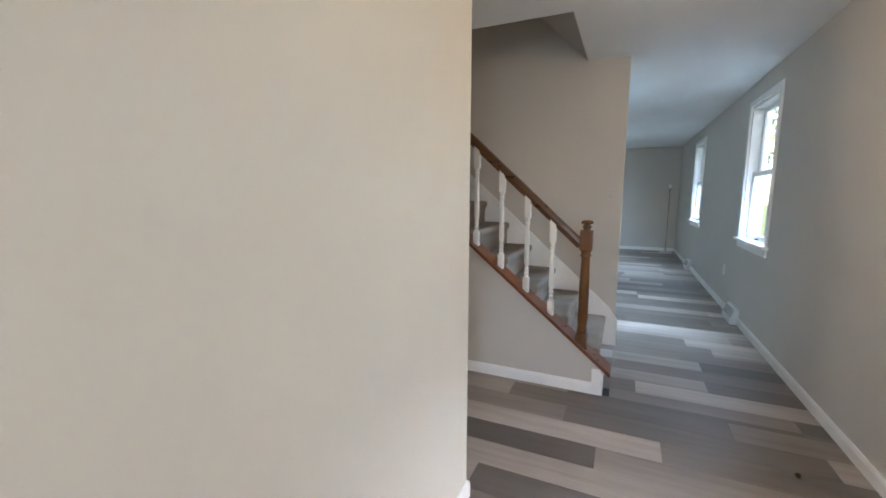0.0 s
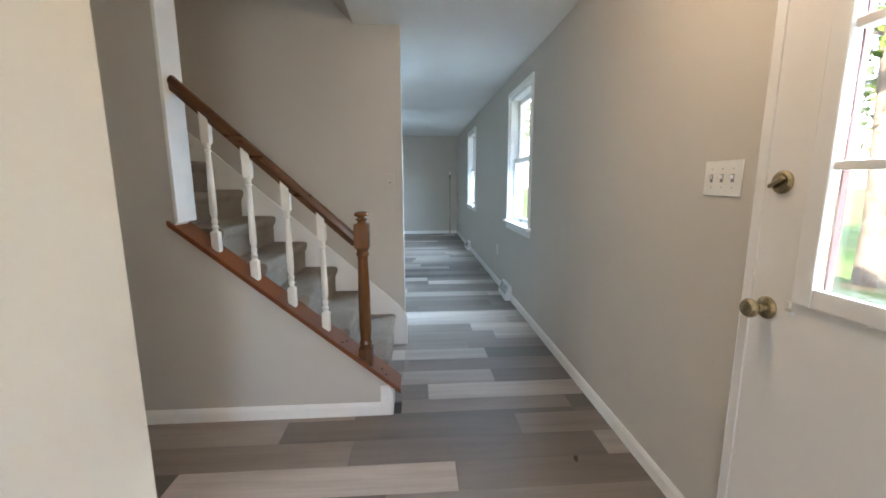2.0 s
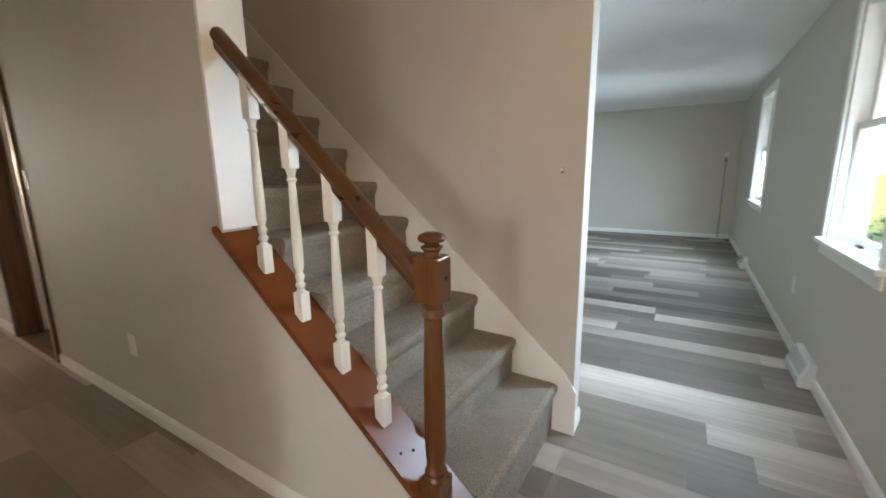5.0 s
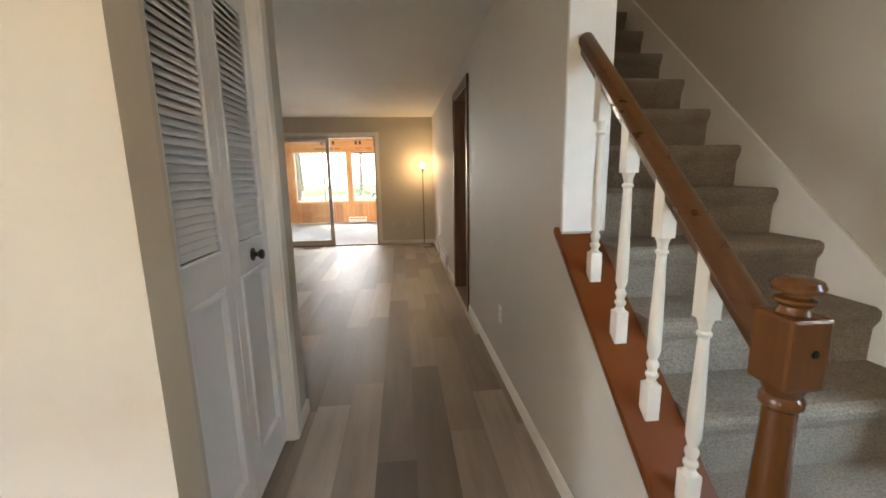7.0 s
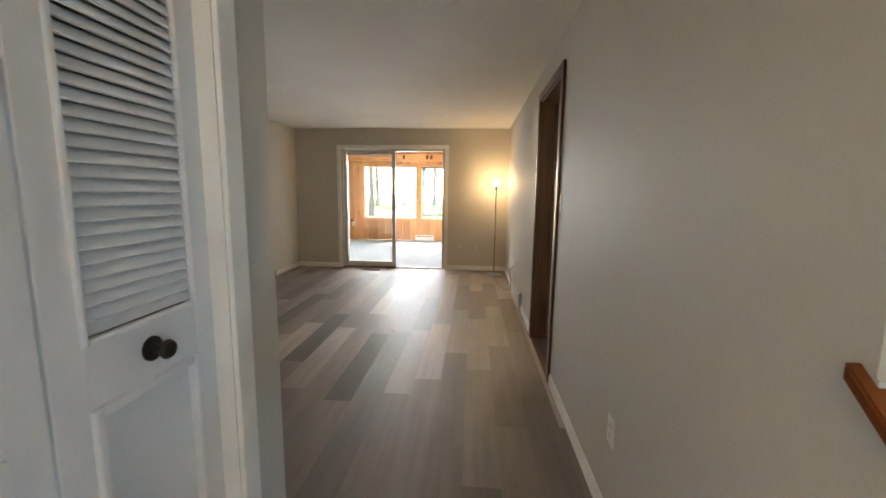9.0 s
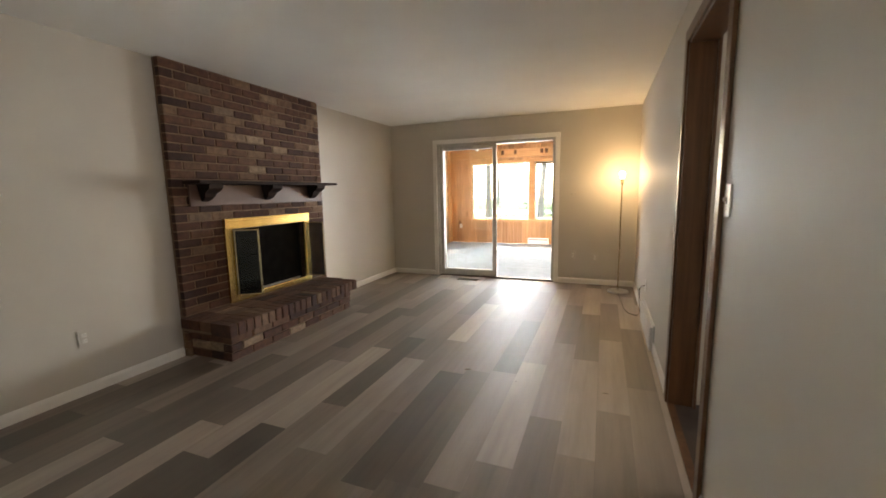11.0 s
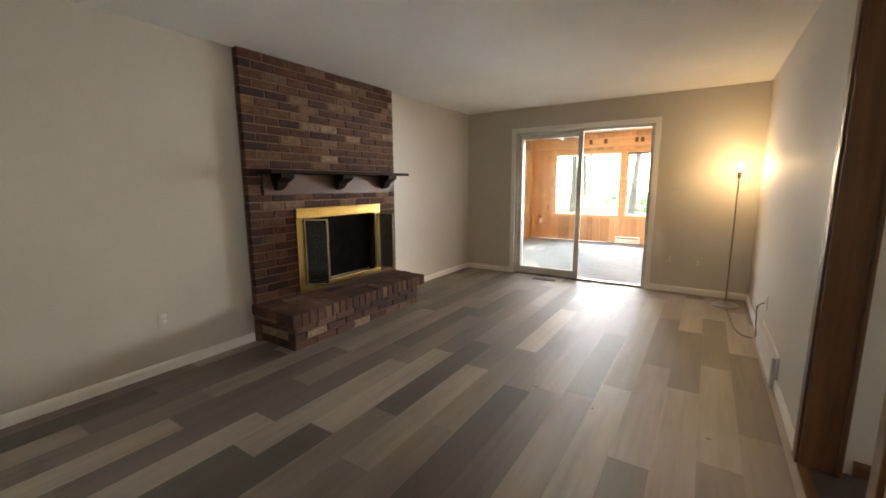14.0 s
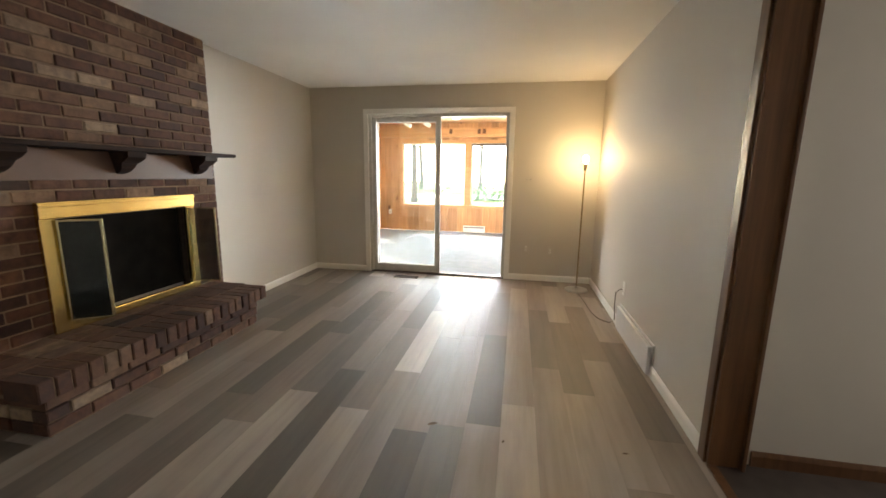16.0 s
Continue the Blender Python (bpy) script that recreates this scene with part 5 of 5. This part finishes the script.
track_light(-3.05, 10.45)
fx = thing("foyer_ceiling_light", (-0.85, -0.55, H), "flush round ceiling light in the entry, lit, with an added light-blocking rim", "light")
# unseen pan; its rim is added to keep light off the ceiling
part("pan", lathe(bmesh.new(), [(0.150, H - 0.085), (0.156, H - 0.085), (0.160, H - 0.012), (0.160, H - 0.0005), (0.02, H - 0.0006), (0.02, H - 0.008), (0.150, H - 0.014), (0.150, H - 0.0849)], (-0.85, -0.55, 0), 32), M["steel"], fx, "added metal rim that keeps the lamp's light off the ceiling", True)
gl = part("globe", lathe(bmesh.new(), [(0.02, H - 0.15), (0.07, H - 0.142), (0.115, H - 0.12), (0.14, H - 0.09), (0.142, H - 0.05)], (-0.85, -0.55, 0), 32), M["globe"], fx, "frosted white glass globe", True)
gl.visible_shadow = False
dome = thing("ceiling_fixture", (-2.2, 10.5, PZ), "small white round ceiling fixture in the sunroom", "light")
part("canopy", lathe(bmesh.new(), [(0.05, PZ - 0.055), (0.085, PZ - 0.04), (0.09, PZ - 0.012), (0.09, PZ - 0.0005)], (-2.2, 10.5, 0), 22), M["trim"], dome, "", True)

# ---- outdoors ----
structure("ground", boxed(-90, 90, -90, 90, -0.45, -0.35), M["grass"], "lawn scattered with leaves round the house", "ground")
structure("patio", boxed(-6.0, 3.0, SY + 0.6, 15.5, -0.36, -0.28), M["patio"], "pale concrete patio behind the sunroom", "patio")
structure("road", boxed(-60.0, 60.0, 30.0, 35.0, -0.355, -0.33), M["patio"], "pale sunlit road beyond the back garden", "road")
structure("pavement_front", boxed(-2.0, -0.8, -9.0, YF - 0.6, -0.36, -0.30), M["patio"], "pale concrete path to the front door", "path")
structure("porch_step", box(bmesh.new(), -2.2, -0.6, YF - 1.0, YF - 0.165, -0.36, -0.10, 0.01), M["patio"], "concrete porch step outside the front door", "step")
# the eave reaches 1.75 m out, unseen, to shade the far windows
structure("roof_sunroom_sunshade", boxed(SX0 - 0.25, SX1 + 0.6, YB + 0.13, SY + 1.75, 2.62, 2.74), M["siding"], "unseen flat sunroom roof, its eave drawn out to cut the sun", "roof")
structure("roof", boxed(-5.4, XE + 0.5, YF - 0.55, YB - 0.02, H + 2.36, H + 2.6), M["siding"], "flat outer roof slab over the house", "roof")
for nm, bm in (("wall_upper_front", boxed(-5.12, XE + T, YF - 0.16, YF - 0.02, H + 0.125, H + 2.355)), ("wall_upper_back", boxed(-5.12, XE + T, YB - 0.16, YB - 0.02, H + 0.125, H + 2.355)), ("wall_upper_west", boxed(-5.12, -5.0, YF - 0.015, YB - 0.165, H + 0.125, H + 2.355)), ("wall_upper_east", boxed(XE, XE + T, YF - 0.015, YB - 0.165, H + 0.125, H + 2.355)), ("wall_outer_west", boxed(-5.12, -5.0, 0.585, YB, 0, H - 0.001)), ("wall_outer_east", boxed(XE, XE + T, 3.175, YB, 0, H - 0.001)), ("wall_outer_back", boxed(SX1 + T + 0.002, XE - 0.002, YB - 0.12, YB - 0.002, 0, H - 0.001))):
    structure(nm, bm, M["siding"], "white clad outer wall of the house", "wall")


def tree(name, x, y, h, r, spread, seed, leaves, label, mat="leaf"):
    rng = random.Random(seed)
    t = thing(name, (x, y, -0.36), label, "tree", "garden trees")
    bm = bmesh.new()
    top = Vector((x + rng.uniform(-0.4, 0.4), y + rng.uniform(-0.4, 0.4), h * 0.75))
    tube(bm, [(x, y, -0.36), (x + 0.03, y, 0.6), ((x + top.x) / 2 + 0.1, (y + top.y) / 2, h * 0.4), top], [r * 1.25, r, r * 0.7, r * 0.25], 12)
    tips = []
    for k in range(11):
        z = h * rng.uniform(0.3, 0.72)
        a = rng.uniform(0, 6.28)
        s = Vector((x, y, z)).lerp(Vector((top.x, top.y, z)), 0.5)
        L = spread * rng.uniform(0.5, 1.0)
        e = s + Vector((math.cos(a) * L, math.sin(a) * L, L * rng.uniform(0.1, 0.7)))
        tube(bm, [s, s.lerp(e, 0.5) + Vector((0, 0, 0.15)), e], [r * 0.35, r * 0.22, r * 0.06], 7)
        tips += [e, s.lerp(e, 0.6), s.lerp(e, 0.8)]
    part("trunk", bm, M["bark"], t, "", True)
    verts, faces = [], []
    for k in range(leaves):
        c = rng.choice(tips) + Vector((rng.gauss(0, 0.5), rng.gauss(0, 0.5), rng.gauss(0, 0.42))) * spread * 0.42
        u = Vector((rng.gauss(0, 1), rng.gauss(0, 1), rng.gauss(0, 0.6))).normalized()
        w = u.cross(Vector((rng.gauss(0, 1), rng.gauss(0, 1), rng.gauss(0, 1)))).normalized()
        s = rng.uniform(0.06, 0.13)
        i = len(verts)
        verts += [c - u * s, c + w * s * 0.55, c + u * s, c - w * s * 0.55]
        faces.append((i, i + 1, i + 2, i + 3))
    me = bpy.data.meshes.new("crown")
    me.from_pydata([tuple(v - Vector(t.location)) for v in verts], [], faces)
    me.materials.append(M[mat])
    c = new("crown", me)
    c.parent = t
    return t


tree("tree", -11.5, 46.0, 13, 0.24, 3.4, 31, 3000, "tall garden tree with thin yellow-green leaves")
tree("tree", -15.0, 40.0, 13, 0.22, 3.6, 32, 2600, "tall garden tree with thin yellow-green leaves")
tree("tree", -9.2, 50.0, 13, 0.2, 3.6, 33, 2600, "tall garden tree with thin yellow-green leaves")
tree("tree", -5.2, 48.0, 14, 0.22, 4.0, 34, 2600, "tall garden tree with thin yellow-green leaves")
tree("tree", -6.6, 24.0, 11, 0.17, 3.2, 1, 3500, "tall garden tree with thin yellow-green leaves")
tree("tree", -3.66, 24.0, 12, 0.16, 3.2, 2, 3500, "tall garden tree with thin yellow-green leaves")
tree("tree", 2.9, 24.5, 10, 0.15, 2.8, 3, 3000, "tall garden tree with thin yellow-green leaves")
tree("tree", -9.0, 15.0, 10, 0.2, 3.0, 4, 3500, "tall garden tree with thin yellow-green leaves")
tree("tree", 3.6, -7.2, 8, 0.16, 2.8, 5, 4500, "front garden tree with green leaves")
tree("tree", 9.5, -8.0, 8, 0.18, 3.2, 6, 4500, "front garden tree with green leaves")
tree("tree", 13.5, -5.5, 7, 0.18, 3.0, 8, 4500, "front garden tree with green leaves")
tree("tree", -3.9, -10.5, 8, 0.16, 2.9, 7, 4000, "front garden tree with blue-green leaves", "ivy")


def bush(name, x, y, rx, h, seed, n):
    rng = random.Random(seed)
    verts, faces = [], []
    for k in range(n):
        a, q = rng.uniform(0, 6.28), rng.random() ** 0.5
        z = abs(rng.gauss(0, 0.45)) * h * (1 - q * 0.6)
        c = Vector((math.cos(a) * rx * q, math.sin(a) * rx * q * 0.7, min(z, h)))
        u = Vector((rng.gauss(0, 1), rng.gauss(0, 1), rng.gauss(0, 0.7))).normalized()
        w = u.cross(Vector((rng.gauss(0, 1), rng.gauss(0, 1), 1))).normalized()
        s = rng.uniform(0.03, 0.07)
        i = len(verts)
        verts += [c - u * s, c + w * s * 0.6, c + u * s, c - w * s * 0.6]
        faces.append((i, i + 1, i + 2, i + 3))
    me = bpy.data.meshes.new(name)
    me.from_pydata([tuple(v) for v in verts], [], faces)
    me.materials.append(M["ivy"])
    ob = new(name, me)
    ob.location = (x, y, -0.35)
    return tagged(ob, "low leafy green ground cover near the house", "bush", kind="stuff")


bush("ground_cover", -2.3, -5.0, 3.2, 1.0, 11, 9000)
bush("shrub", 3.4, -3.6, 1.2, 1.5, 12, 2500)
bush("shrub", 8.0, -4.0, 1.4, 1.6, 13, 2500)
bush("shrub", -0.2, 18.0, 1.4, 1.0, 14, 1800)
bush("shrub", -3.0, 29.0, 1.6, 1.3, 15, 2200)
bush("shrub", -7.5, 38.0, 4.0, 2.2, 16, 2600)
bush("shrub", 1.5, 41.0, 5.0, 2.4, 17, 2800)
bush("shrub", -2.9, -4.4, 1.3, 1.1, 18, 2600)

# ---- vinyl planks, last ----
PW, PL = 0.1805, 1.22
PX0 = -0.767


def plank_rows():
    """Every plank as (row, number, x, x, y, y), cut to the rooms' outline."""
    rooms = [(-5.0, -1.18, YF, 0.46), (-1.18, 0.0, YF, YB), (-1.30, -1.18, 0.60, 1.42), (XL, -1.18, 1.665, YB), (0.0, 1.10, YF, -0.06), (0.12, 0.98, -0.06, 0.05), (1.10, XE, YF, 3.05)]
    rng = random.Random(21)
    out = []
    for i in range(math.floor((-5.0 - PX0) / PW), math.ceil((XE - PX0) / PW) + 1):
        start = STARTS.get(i, rng.uniform(0, PL))
        for xa, xb, lo, hi in rooms:
            x0, x1 = max(xa, PX0 + i * PW), min(xb, PX0 + (i + 1) * PW)
            if x1 - x0 < 0.004:
                continue
            k = math.floor((lo - start) / PL)
            while start + k * PL < hi:
                a, b = max(lo, start + k * PL), min(hi, start + (k + 1) * PL)
                if b - a > 0.01:
                    out.append((i, k, x0, x1, a, b))
                k += 1
    return out


# rows whose joints and tones are known: row: (a joint, tones of the planks before and after it)
LAID = {
    -14: (2.33, {-1: 0.62, 0: 0.25}), -12: (3.85, {-1: 0.22, 0: 0.6}), -11: (3.31, {-1: 0.22, 0: 0.5}),
    -10: (2.94, {-1: 0.75, 0: 0.28}), -9: (2.70, {-1: 0.08, 0: 0.64}), -8: (3.04, {-1: 0.06, 0: 0.72, 1: 0.3}),
    -7: (3.35, {-1: 0.52, 0: 0.12}), -6: (2.93, {-1: 0.5, 0: 0.66, 1: 0.3}), -5: (3.4, {-1: 0.5, 0: 0.5}),
    -4: (2.80, {-1: 0.5, 0: 0.10, 1: 0.45}), -3: (2.88, {-1: 0.22, 0: 0.2, 1: 0.5}), -2: (1.705, {-1: 0.68, 0: 0.36, 1: 0.58}),
    -1: (3.15, {-1: 0.42, 0: 0.78, 1: 0.6}), 0: (3.64, {-3: 0.06, -4: 0.58, -2: 0.3, -1: 0.3, 0: 0.6}),
    1: (2.12, {-2: 0.82, -3: 0.46, -1: 0.2, 0: 0.5, 1: 0.62}), 2: (3.83, {-3: 0.56, -4: 0.32, -1: 0.36, 0: 0.58}),
    3: (1.755, {-1: 0.66, -2: 0.30, 0: 0.34, 1: 0.5, 2: 0.38}), 5: (-0.217, {-1: 0.9, 0: 0.3}), 6: (-0.65, {0: 0.66, -1: 0.25}),
}
STARTS = {i: v[0] for i, v in LAID.items()}
TONES = {(i, k): t for i, v in LAID.items() for k, t in v[1].items()}


def planks():
    floor_ob = bpy.data.objects["floor"]
    rng = random.Random(5)
    near, far = [], []
    for p in plank_rows():
        cx, cy = (p[2] + p[3]) / 2, (p[4] + p[5]) / 2
        (near if -3.7 < cx < 1.2 and (cx > -2.9 or cy > 1) and p[3] - p[2] > 0.01 else far).append(p)
    cache = {}
    g = 0.0002
    for i, k, x0, x1, a, b in near:
        key = (round(b - a, 3), round(x1 - x0, 3))
        if key not in cache:
            bm = bmesh.new()
            w, L, c = x1 - x0 - 2 * g, b - a - 2 * g, 0.0003
            hexa(bm, [(0, 0, -0.0055), (w, 0, -0.0055), (w, L, -0.0055), (0, L, -0.0055), (0, 0, -c), (w, 0, -c), (w, L, -c), (0, L, -c)])
            hexa(bm, [(0, 0, -c), (w, 0, -c), (w, L, -c), (0, L, -c), (c, c, 0), (w - c, c, 0), (w - c, L - c, 0), (c, L - c, 0)])
            cache[key] = finish(bm, "plank", M["plank"])
        ob = new("plank", cache[key])
        ob.parent = floor_ob
        ob.location = (x0 + g, a + g, 0)
        t = TONES.get((i, k), rng.choice((0.12, 0.22, 0.3, 0.36, 0.42, 0.48, 0.55, 0.66, 0.8)))
        ob.color = (t, t, t, 1)
    bm = bmesh.new()
    for i, k, x0, x1, a, b in far:
        hexa(bm, [(x0 + g, a + g, -0.0055), (x1 - g, a + g, -0.0055), (x1 - g, b - g, -0.0055), (x0 + g, b - g, -0.0055), (x0 + g, a + g, 0), (x1 - g, a + g, 0), (x1 - g, b - g, 0), (x0 + g, b - g, 0)])
    rest = new("plank_rest", finish(bm, "plank_rest", M["plank_far"]))
    rest.parent = floor_ob
    rest["kind"] = "stuff"


planks()
